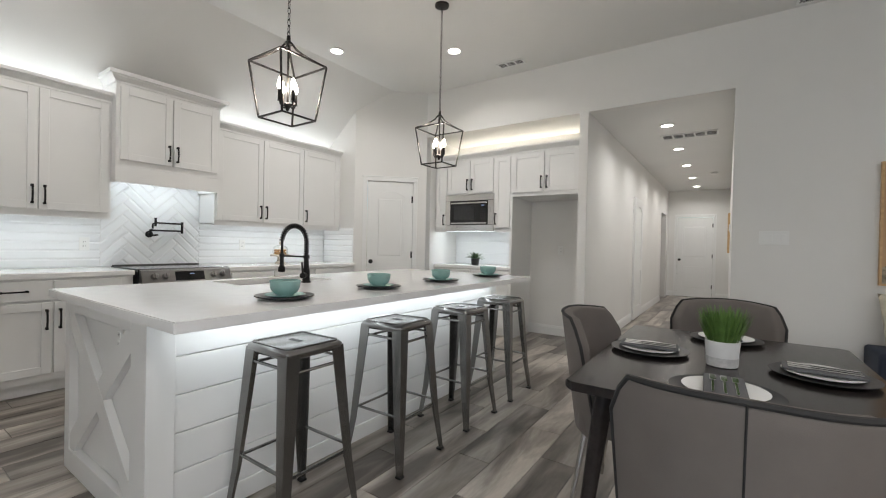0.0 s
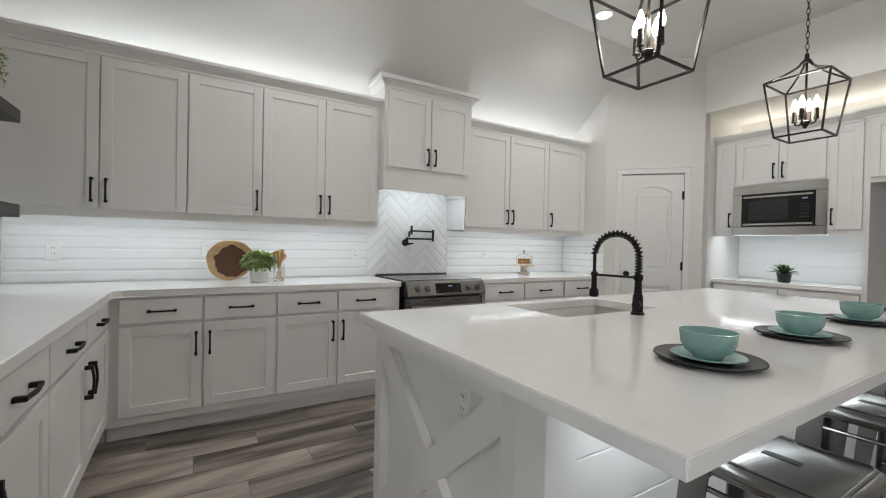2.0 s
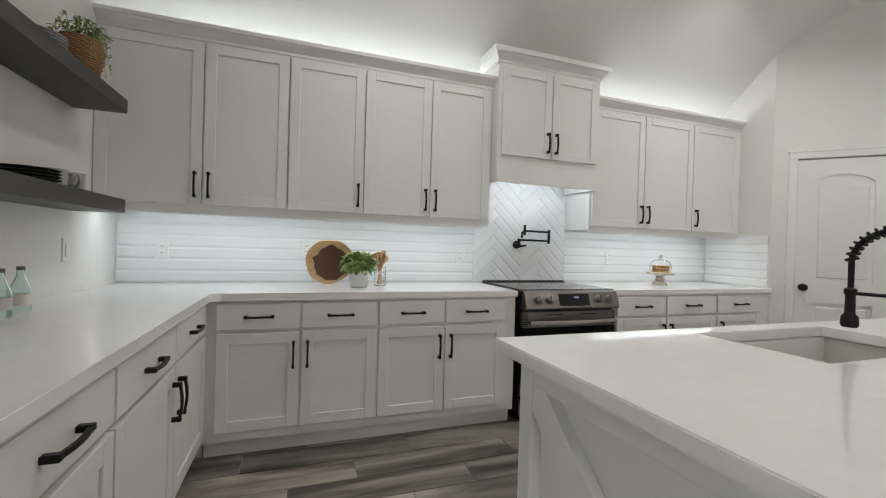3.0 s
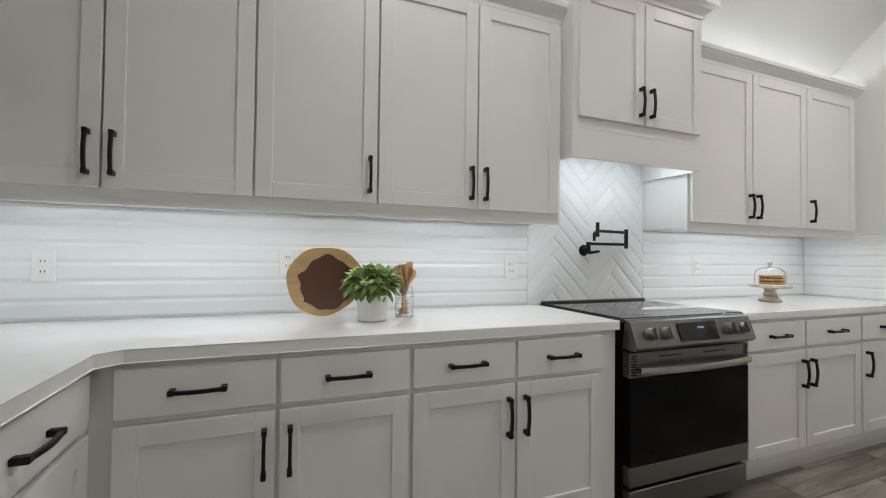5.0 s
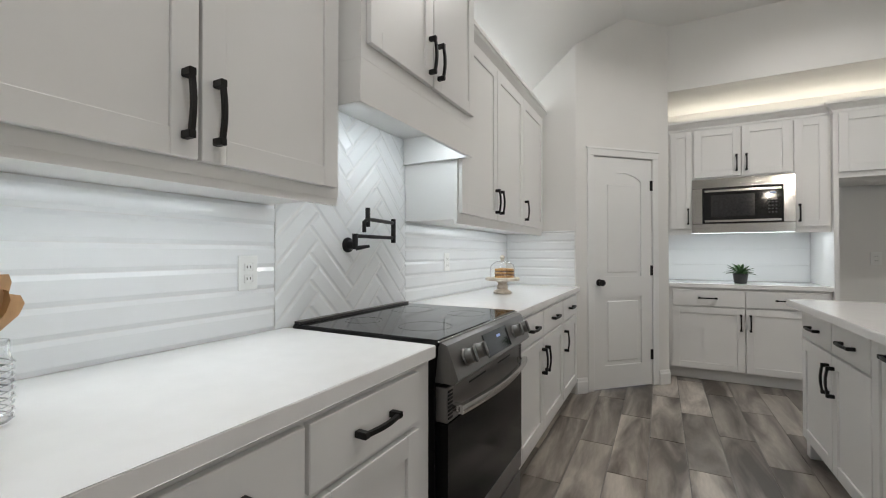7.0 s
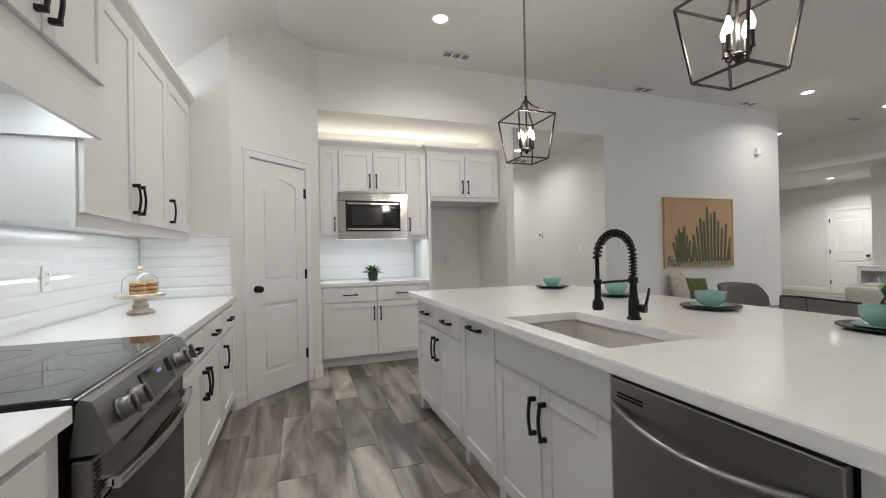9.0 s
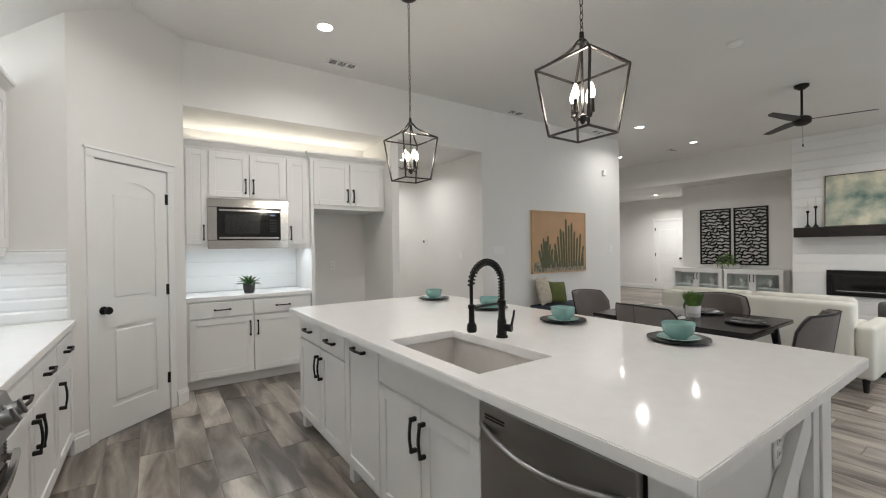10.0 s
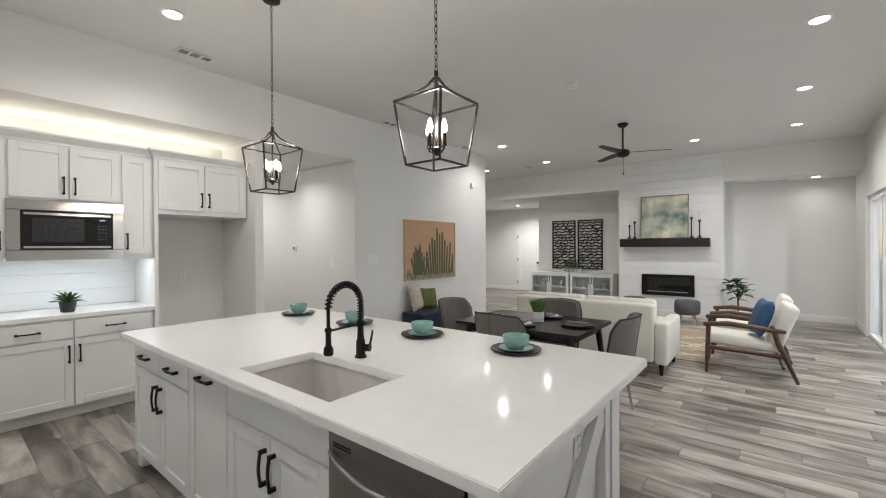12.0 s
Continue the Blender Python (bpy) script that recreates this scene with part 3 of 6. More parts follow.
# the leg along the shelf wall
LEGF = -0.37
for x0, x1, half, end in ((-3.915, -2.72, 0.575, 0.045), (-2.718, -1.62, 0.549, 0.006)):
    w = x1 - x0
    cabinet("base_cabinet", "white shaker base cabinet with drawers and black pulls", pose(x1, LEGF, 0.002, 0, 0, 180), w, LEGF - SY - 0.002, 0, 0.873,
            [("drawer", 0.006, 0.712, half - 0.006, 0.855, "h"), ("drawer", half + 0.006, 0.712, w - end, 0.855, "h"), ("door", 0.006, 0.155, half - 0.006, 0.692, "rt"), ("door", half + 0.006, 0.155, w - end, 0.692, "lt")], G, 0.10)
cabinet("corner_cabinet", "plain white blind corner cabinet", pose(BF - 0.002, SY + 0.002, 0.002, 0, 0, EAST), LEGF - SY - 0.006, BD - 0.004, 0, 0.873, [], G, 0.10)

CF = -3.89
tagged(part("countertop", QUARTZ, lambda bm: (prism(bm, [(WX, SY), (-1.60, SY), (-1.60, LEGF + 0.035), (CF + 0.05, LEGF + 0.035), (CF, LEGF + 0.085), (CF, 1.515), (WX, 1.515)], 0.875, 0.915),
      bmesh.ops.bevel(bm, geom=list(bm.edges), offset=0.003, segments=1, affect="EDGES")) and None), "white polished quartz L-shaped countertop", "countertop")
tagged(part("countertop", QUARTZ, lambda bm: box(bm, WX, 2.33, 0.875, CF, RET, 0.915, 0.003, 1)), "white polished quartz countertop beside the range", "countertop")
LEDZ = 1.362
for y0, y1 in ((SY + 0.03, 1.40), (2.46, RET - 0.22)):
    led_bar("under_cabinet_light", -4.285, y0, -4.265, y1, LEDZ, False, LEDCOOL, 1.4 * (y1 - y0), COOL, "cool white LED strip under the wall cabinets")
for y0, y1 in ((SY + 0.15, 1.45), (2.39, RET - 0.03)):
    led_bar("over_cabinet_light", -4.47, y0, -4.45, y1, 2.19, True, LEDCOOL, 2.4 * (y1 - y0), (0.93, 0.97, 1.0), "white LED strip on top of the wall cabinets")


# ---- range ----
def make_range():
    y0, y1 = 1.55, 2.325
    w = y1 - y0
    r = thing("range", pose(-3.905, y0, 0.002, 0, 0, EAST), "slide-in electric range with dark steel front and black glass oven door", "range")
    part("body", BLACK, boxes((0.0, 0.01, 0.08, w, 0.63, 0.895), (0.02, 0.06, 0, w - 0.02, 0.6, 0.08)), r)
    part("cooktop", BLACKGLASS, lambda bm: box(bm, -0.006, -0.005, 0.8965, w + 0.006, 0.635, 0.921, 0.004, 2), r)
    part("rear_trim", DARKSTEEL, boxes((0.0, 0.600, 0.921, w, 0.634, 0.932), bevel=0.002), r)
    for x, y, q in ((0.2, 0.16, 0.10), (0.57, 0.16, 0.085), (0.2, 0.45, 0.075), (0.57, 0.45, 0.10)):
        part("burner_ring", DARKSTEEL, lambda bm: lathe(bm, [(q, 0.9212), (q + 0.0015, 0.9212), (q + 0.0015, 0.9215), (q, 0.9215), (q, 0.9212)], 32, (x, y, 0)), r)
    def panel(bm):
        rr = Matrix(((0, 0, 1, 0), (1, 0, 0, 0), (0, 1, 0, 0), (0, 0, 0, 1)))
        prism(bm, [(-0.005, 0.90), (-0.012, 0.912), (-0.035, 0.905), (-0.075, 0.80), (-0.06, 0.785), (0.008, 0.785)], 0, w, rr)
    part("control_panel", GREYSTEEL, panel, r, label="grey stainless control panel")
    part("front_trim", STEEL, boxes((-0.004, -0.012, 0.9125, w + 0.004, 0.004, 0.9175), bevel=0.001), r)
    slope_ = math.degrees(math.atan2(0.04, 0.105))
    for x in (0.095, 0.185, w - 0.175, w - 0.085):
        part("knob", GREYSTEEL, lambda bm: (lathe(bm, [(0, 0), (0.029, 0), (0.030, 0.005), (0.026, 0.009), (0.025, 0.030), (0.022, 0.034), (0, 0.035)], 24), box(bm, -0.007, -0.026, 0.033, 0.007, 0.026, 0.044, 0.003, 1)), r, pose(x, -0.055, 0.852, 90 - slope_), True, "brushed steel control knob")
    part("display", BLACKGLASS, lambda bm: box(bm, 0.265, -0.003, -0.043, w - 0.255, 0.001, 0.043, 0.002, 1), r, pose(0, -0.0565, 0.852, -slope_))
    part("clock", DISPLAY, boxes((0.39, -0.0038, 0.012, 0.43, -0.0032, 0.022)), r, pose(0, -0.0565, 0.852, -slope_))
    part("door", GREYSTEEL, lambda bm: box(bm, 0.002, -0.035, 0.66, w - 0.002, 0.008, 0.772, 0.003, 1), r)
    part("door_lower_trim", GREYSTEEL, lambda bm: box(bm, 0.002, -0.035, 0.185, w - 0.002, 0.008, 0.272, 0.003, 1), r)
    part("door_glass", OVENGLASS, lambda bm: box(bm, 0.002, -0.037, 0.2725, w - 0.002, 0.006, 0.6595, 0.002, 1), r)
    def handle(bm):
        rows = []
        for k in range(17):
            x, bow = 0.035 + (w - 0.07) * k / 16, 0.030 * math.sin(math.pi * k / 16)
            rows.append([bm.verts.new((x, -0.066 - bow + dy, 0.700 + dz)) for dy, dz in ((-0.008, -0.014), (-0.011, 0), (-0.008, 0.014), (0.008, 0.014), (0.008, -0.014))])
        for p, q in zip(rows, rows[1:]):
            for k in range(5):
                bm.faces.new((p[k], p[(k + 1) % 5], q[(k + 1) % 5], q[k]))
        bm.faces.new(rows[0])
        bm.faces.new(list(reversed(rows[-1])))
        for x in (0.05, w - 0.05):
            box(bm, x - 0.015, -0.066, 0.688, x + 0.015, -0.03, 0.712, 0.004, 1)
    part("handle", STEEL, handle, r, None, True)
    for x in (0.006, w - 0.036):
        tagged(part("vent", BLACK, lambda bm: [box(bm, x, -0.0375, 0.672 + 0.012 * k, x + 0.030, -0.0345, 0.678 + 0.012 * k) for k in range(8)], r), kind="stuff")
    for x in (0.17, w - 0.32):
        part("vent_slot", BLACK, boxes((x, -0.0365, 0.744, x + 0.15, -0.0345, 0.750)), r)
    part("drawer", GREYSTEEL, lambda bm: box(bm, 0.002, -0.03, 0.05, w - 0.002, 0.008, 0.165, 0.003, 1), r)


make_range()


def make_pot_filler():
    p = thing("pot_filler", pose(WX + 0.012, 1.852, 1.235, 0, 0, EAST), "black wall-mounted folding pot filler tap over the range", "pot filler")
    part("flange", BLACK, lambda bm: lathe(bm, [(0, 0), (0.034, 0), (0.034, 0.008), (0.020, 0.014), (0.018, 0.045), (0, 0.045)], 24), p, pose(0, 0, 0, 90), True)
    def arm(bm):
        tube(bm, [(0, -0.045, -0.02), (0, -0.045, 0.05)], 0.013, 14)
        tube(bm, [(0, -0.045, 0.04), (0.285, -0.055, 0.04)], 0.009, 12)
        tube(bm, [(0.285, -0.055, 0.015), (0.285, -0.055, 0.135)], 0.012, 14)
        tube(bm, [(0.285, -0.055, 0.115), (0.02, -0.10, 0.115)], 0.009, 12)
        tube(bm, [(0.02, -0.10, 0.08), (0.02, -0.10, 0.165)], 0.011, 14)
        tube(bm, [(0.02, -0.10, 0.115), (-0.005, -0.10, 0.10), (-0.005, -0.10, 0.055)], 0.009, 12)
    part("arm", BLACK, arm, p, None, True)
    part("lever", BLACK, lambda bm: tube(bm, [(0.0, -0.05, -0.015), (0.05, -0.085, -0.005)], [0.011, 0.007], 10), p, None, True)


make_pot_filler()

# ---- alcove ----
AF, AU = 4.985, 4.985
A0 = ALC0 + 0.004
alc = cabinet("base_cabinet", "white shaker base cabinet in the alcove", pose(A0, AF, 0.002), 1.20, ALCB - AF - 0.002, 0, 0.873,
              [("drawer", 0.03, 0.705, 0.60, 0.853, "h"), ("drawer", 0.608, 0.705, 1.18, 0.853, "h"), ("door", 0.03, 0.115, 0.60, 0.692, "rt"), ("door", 0.608, 0.115, 1.18, 0.692, "lt")], G, 0.10)
tagged(part("countertop", QUARTZ, lambda bm: box(bm, A0, AF - 0.03, 0.875, A0 + 1.215, ALCB, 0.915, 0.003, 1)), "white quartz countertop in the alcove", "countertop")
cabinet("wall_cabinet", "white shaker cabinet tower with a space for the microwave", pose(A0, AU, 1.40), 1.20, ALCB - AU - 0.002, 0, 0.99,
        [("door", 0.02, 0.03, 0.195, 0.95, "rb"), ("door", 0.215, 0.505, 0.575, 0.95, "rb"), ("door", 0.585, 0.505, 0.935, 0.95, "lb"), ("door", 0.955, 0.03, 1.18, 0.95, "lb")], G,
        extra=lambda c: (crown(c, 1.20, 0.5, 0.965, False, False), [part("light_rail", CAB, boxes((a, 0.001, -0.022, b, 0.018, -0.0005)), c) for a, b in ((0.002, 0.194), (0.962, 1.198))]))
cabinet("wall_cabinet", "deeper white shaker cabinet above the refrigerator space", pose(A0 + 1.202, AU - 0.05, 1.82), 0.905, ALCB - AU + 0.048, 0, 0.57,
        [("door", 0.03, 0.045, 0.45, 0.53, "rb"), ("door", 0.458, 0.045, 0.875, 0.53, "lb")], G, extra=lambda c: crown(c, 0.905, 0.06, 0.545, True, False))
tagged(part("side_panel", CAB, boxes((A0 + 1.202, AU - 0.05, 0.0, A0 + 1.235, ALCB, 1.82))), "white panel beside the refrigerator space", "panel")
led_bar("alcove_light", A0 + 0.05, AU + 0.10, A0 + 1.15, AU + 0.12, 1.388, False, LEDCOOL, 2.9, COOL, "cool white LED strip under the alcove cabinet")
led_bar("alcove_top_light", A0 + 0.05, ALCB - 0.10, ALC1 - 0.05, ALCB - 0.08, 2.40, True, LEDWARM, 3.6, (1.0, 0.94, 0.83), "warm LED strip above the alcove cabinets")


def make_microwave():
    w, h = 0.765, 0.50
    mw = thing("microwave", pose(A0 + 0.195, AU - 0.03, 1.385), "built-in stainless steel microwave with dark glass door", "microwave")
    def trim(bm):
        box(bm, 0, -0.012, 0, w, 0.02, 0.085, 0.003, 1)
        box(bm, 0, -0.012, h - 0.085, w, 0.02, h, 0.003, 1)
        box(bm, 0, -0.012, 0.085, 0.085, 0.02, h - 0.085, 0.003, 1)
        box(bm, w - 0.085, -0.012, 0.085, w, 0.02, h - 0.085, 0.003, 1)
        for k in range(9):
            box(bm, 0.1, -0.0135, 0.02 + k * 0.005, w - 0.1, -0.0115, 0.0215 + k * 0.005)
    part("trim", STEEL, trim, mw)
    part("door", BLACKGLASS, lambda bm: box(bm, 0.085, -0.016, 0.087, w - 0.087, 0.10, h - 0.087, 0.004, 1), mw)
    part("door_bar", STEEL, boxes((0.10, -0.022, h - 0.125, w - 0.10, -0.017, h - 0.105), (0.10, -0.022, 0.098, w - 0.10, -0.017, 0.118), bevel=0.002), mw)
    part("window", material("mesh_window", (0.03, 0.03, 0.032), 0.12, vary=0.3, scale=50), boxes((0.15, -0.0175, 0.15, 0.48, -0.0165, 0.35)), mw)
    part("clock", DISPLAY, boxes((0.585, -0.0178, 0.34, 0.625, -0.0168, 0.352)), mw)
    part("keys", material("key_print", (0.07, 0.07, 0.075), 0.4), lambda bm: [box(bm, 0.575 + 0.025 * i, -0.0178, 0.17 + 0.03 * j, 0.587 + 0.025 * i, -0.0168, 0.178 + 0.03 * j) for i in range(3) for j in range(5)], mw)


make_microwave()


def outlet(m, w=0.075, h=0.118, switches=0, label="white duplex wall outlet", mat=WHITEPLASTIC):
    o = thing("outlet" if not switches else "light_switch", m, label, "outlet" if not switches else "switch")
    part("plate", mat, lambda bm: box(bm, -w / 2, -0.006, -h / 2, w / 2, 0, h / 2, 0.002, 1), o)
    if switches:
        for k in range(switches):
            x = (k - (switches - 1) / 2) * 0.046
            part("rocker", WHITEPLASTIC, lambda bm: box(bm, x - 0.016, -0.010, -0.033, x + 0.016, -0.006, 0.033, 0.002, 1), o)
    else:
        for z in (-0.02, 0.02):
            part("socket", WHITEPLASTIC, lambda bm: box(bm, -0.017, -0.009, z - 0.014, 0.017, -0.006, z + 0.014, 0.003, 1), o)
            part("slots", BLACK, boxes((-0.008, -0.0096, z - 0.004, -0.005, -0.0088, z + 0.005), (0.005, -0.0096, z - 0.004, 0.008, -0.0088, z + 0.005)), o)


for y, z in ((-0.73, 1.13), (0.155, 1.155), (1.34, 1.13), (2.83, 1.14)):
    outlet(pose(WX + 0.011, y, z, 0, 0, EAST))
outlet(pose(-3.94, SY, 1.13, 0, 0, 180), 0.075, 0.118, 1, "white single light switch")
outlet(pose(-1.55, ALCB, 1.15))
outlet(pose(-1.30, ALCB, 0.32), 0.11, 0.10, 0, "white recessed water box cover")
outlet(pose(0.63, NY, 1.31), 0.21, 0.118, 4, "white four-gang light switch")
outlet(pose(3.35, NY, 1.30), 0.12, 0.118, 2, "white two-gang light switch")
outlet(pose(H1, 5.25, 1.25, 0, 0, -90), 0.075, 0.118, 1, "white single light switch")
outlet(pose(9.2, 8.0, 0.4, 0, 0, -90))

# ---- island ----
IX0, IX1, IY0, IY1 = -2.597, -1.172, 0.693, 3.64
BX0, BX1, BY0, BY1 = -2.535, -1.50, 0.735, 3.60


def make_island():
    isl = thing("kitchen_island", pose(0, 0, 0.002), "white island with X-braced end, shiplap side and quartz top", "island")
    SX0, SX1, SY0, SY1 = -2.503, -2.115, 1.463, 2.145
    def top(bm):
        outer = [(IX0, IY0), (IX1, IY0), (IX1, IY1), (IX0, IY1)]
        inner = [(SX0, SY0), (SX1, SY0), (SX1, SY1), (SX0, SY1)]
        v = {}
        for z in (0.875, 0.915):
            v[z] = ([bm.verts.new((x, y, z)) for x, y in outer], [bm.verts.new((x, y, z)) for x, y in inner])
        for k in range(4):
            j = (k + 1) % 4
            for z in (0.875, 0.915):
                o, i = v[z]
                bm.faces.new((o[k], o[j], i[j], i[k]))
            for s in (0, 1):
                a, b = v[0.875][s], v[0.915][s]
                bm.faces.new((a[k], a[j], b[j], b[k]))
        bmesh.ops.recalc_face_normals(bm, faces=bm.faces)
        bm.edges.ensure_lookup_table()
        sharp = [e for e in bm.edges if len(e.link_faces) == 2 and e.calc_face_angle() > 0.5]
        bmesh.ops.bevel(bm, geom=sharp, offset=0.0035, segments=2, affect="EDGES")
    part("countertop", QUARTZ, top, isl, label="white polished quartz slab")
    def bowl(bm):
        x0, x1, y0, y1, zb, zt = SX0 - 0.012, SX1 + 0.012, SY0 - 0.012, SY1 + 0.012, 0.66, 0.872
        t = 0.012
        box(bm, x0 - t, y0 - t, zb - t, x1 + t, y1 + t, zb)
        box(bm, x0 - t, y0 - t, zb, x0, y1 + t, zt)
        box(bm, x1, y0 - t, zb, x1 + t, y1 + t, zt)
        box(bm, x0, y0 - t, zb, x1, y0, zt)
        box(bm, x0, y1, zb, x1, y1 + t, zt)
    part("sink", SINK, bowl, isl, label="undermount pale composite sink")
    part("drain", STEEL, lambda bm: lathe(bm, [(0, 0.6615), (0.042, 0.6615), (0.045, 0.6635), (0.03, 0.6635), (0.022, 0.662), (0, 0.662)], 24, ((SX0 + SX1) / 2 + 0.1, (SY0 + SY1) / 2, 0)), isl, None, True)
    def body(bm):
        box(bm, BX0 + 0.02, 2.16 + 0.05, 0.10, BX1 - 0.03, BY1, 0.872)
        box(bm, BX0 + 0.08, BY0 + 0.03, 0.0, BX1 - 0.03, BY1 - 0.02, 0.099)
        box(bm, BX0 + 0.02, 1.42, 0.10, BX0 + 0.04, 2.209, 0.872)
        box(bm, BX1 - 0.055, BY0 + 0.046, 0.10, BX1 - 0.031, 2.209, 0.872)
        box(bm, BX0 + 0.04, BY0 + 0.046, 0.10, BX1 - 0.056, 0.80, 0.872)
        box(bm, BX0 + 0.02, BY0 + 0.03, 0.10, BX0 + 0.06, 0.84, 0.872)
        box(bm, BX0 + 0.02, 0.84, 0.855, BX0 + 0.06, 1.42, 0.872)
    part("body", CAB, body, isl)
    # west face: doors and drawers
    def put(kind, a, b, z0, z1, handle):
        fw, fh = a - b, z1 - z0
        ob = new(kind, shared((kind, round(fw, 3), round(fh, 3)), CAB, slab(fw, fh) if kind == "drawer" else shaker(fw, fh)))
        ob.parent, ob.matrix_basis = isl, pose(BX0 + 0.019, a, z0, 0, 0, -90)
        if handle:
            hd = new("handle", shared(("handle", 0), BLACK, pull()))
            hd.parent = ob
            hx = {"h": fw / 2, "l": 0.032, "r": fw - 0.032}[handle[0]]
            hd.matrix_basis = pose(hx, -0.02, fh / 2 if len(handle) == 1 else fh - (0.04 if handle[1] == "k" else 0.125), 0, 90 if handle[0] == "h" else 0, 0)
            tagged(hd, "black arched bar handle")
    put("drawer", 3.575, 3.10, 0.705, 0.853, "h")
    put("drawer", 3.092, 2.665, 0.705, 0.853, "h")
    put("door", 3.575, 3.10, 0.115, 0.692, "rt")
    put("door", 3.092, 2.665, 0.115, 0.692, "lt")
    put("door", 2.655, 2.215, 0.115, 0.853, "hk")
    put("drawer", 2.205, 1.425, 0.705, 0.853, "")
    put("door", 2.205, 1.82, 0.115, 0.692, "rt")
    put("door", 1.812, 1.425, 0.115, 0.692, "lt")
    # south end: frame and X brace
    def brace(bm):
        y0, y1 = BY0 + 0.008, BY0 + 0.046
        x0, x1, z0, z1 = BX0 + 0.02, BX1 - 0.105, 0.0, 0.872
        s = 0.065
        box(bm, x0, y0, z0, x0 + s, y1, z1, 0.002, 1)
        box(bm, x1 - s, y0, z0, x1, y1, z1, 0.002, 1)
        box(bm, x0 + s, y0, z0, x1 - s, y1 - 0.001, z0 + 0.11, 0.002, 1)
        box(bm, x0 + s, y0, z1 - s, x1 - s, y1 - 0.001, z1, 0.002, 1)
        a, b, c, d = x0 + s, x1 - s, z0 + 0.11, z1 - s
        r = Matrix.Rotation(math.pi / 2, 4, "X")
        hw = 0.062
        e = math.hypot(b - a, d - c)
        ox, oz = hw * (d - c) / e * 1.0, hw * (b - a) / e * 1.0
        # one whole diagonal and two halves, mitred into the frame
        prism(bm, [(a, d), (a, d - oz * 1.6), (b - ox * 1.6, c), (b, c), (b, c + oz * 1.6), (a + ox * 1.6, d)], -y1 + 0.002, -y0 - 0.003, r)
        prism(bm, [(a, c), (a + ox * 1.6, c), (b, d - oz * 1.6), (b, d), (b - ox * 1.6, d), (a, c + oz * 1.6)], -y1 + 0.002, -y0 - 0.005, r)
    for fy in (BY1 - 0.07, 2.60, 2.17):
        part("foot", CAB, boxes((BX0 + 0.021, fy, 0.0, BX0 + 0.075, fy + 0.065, 0.0985), bevel=0.003), isl)
    part("brace_panel", CAB, brace, isl, label="white X-braced end panel")
    for py in (BY0, BY1 - 0.104):
        part("post", CAB, boxes((BX1 - 0.104, py, 0, BX1, py + 0.104, 0.872), bevel=0.003), isl)
    part("base_trim", CAB, boxes((BX1 - 0.03, BY0 + 0.105, 0, BX1 - 0.008, BY1 - 0.105, 0.09), bevel=0.003), isl)
    n = 5
    for k in range(n):
        z0, z1 = 0.092 + k * (0.78 / n), 0.092 + (k + 1) * (0.78 / n) - 0.004
        part("shiplap_board", CAB, lambda bm: box(bm, BX1 - 0.03, BY0 + 0.105, z0, BX1 - 0.014, BY1 - 0.105, z1, 0.002, 1), isl)
    part("led_strip", LEDCOOL, boxes((BX1 + 0.135, BY0 + 0.11, 0.866, BX1 + 0.145, BY1 - 0.11, 0.8745)), isl, label="cool white LED strip under the overhang")
    area_lamp("island_light", pose(BX1 + 0.14, (BY0 + BY1) / 2, 0.862, 0, 36, 0), 0.03, BY1 - BY0 - 0.25, 4.4, COOL)


make_island()
outlet(pose(-1.885, BY0 + 0.045, 0.745), 0.075, 0.118)


def make_dishwasher():
    y0, y1 = 0.845, 1.415
    d = thing("dishwasher", pose(BX0 + 0.018, y1, 0.102, 0, 0, -90), "dark stainless steel dishwasher built into the island", "dishwasher")
    w = y1 - y0
    part("tub", BLACK, boxes((0.005, 0.001, 0.0, w - 0.005, 0.50, 0.745)), d)
    part("door", PALESTEEL, lambda bm: box(bm, 0.003, -0.028, 0.0, w - 0.003, 0, 0.745, 0.004, 2), d)
    part("handle", PALESTEEL, lambda bm: tube(bm, [(0.012 + (w - 0.024) * k / 14, -0.026 - 0.042 * math.sin(math.pi * k / 14) ** 0.7, 0.668 - 0.030 * math.sin(math.pi * k / 14)) for k in range(15)], 0.0105, 10), d, None, True)
    for k in range(2):
        part("vent_slot", BLACK, boxes((0.03, -0.0295, 0.694 + 0.010 * k, 0.125, -0.0275, 0.700 + 0.010 * k)), d)
    part("control_edge", BLACK, boxes((0.006, -0.026, 0.7455, w - 0.006, -0.002, 0.7505)), d)


make_dishwasher()


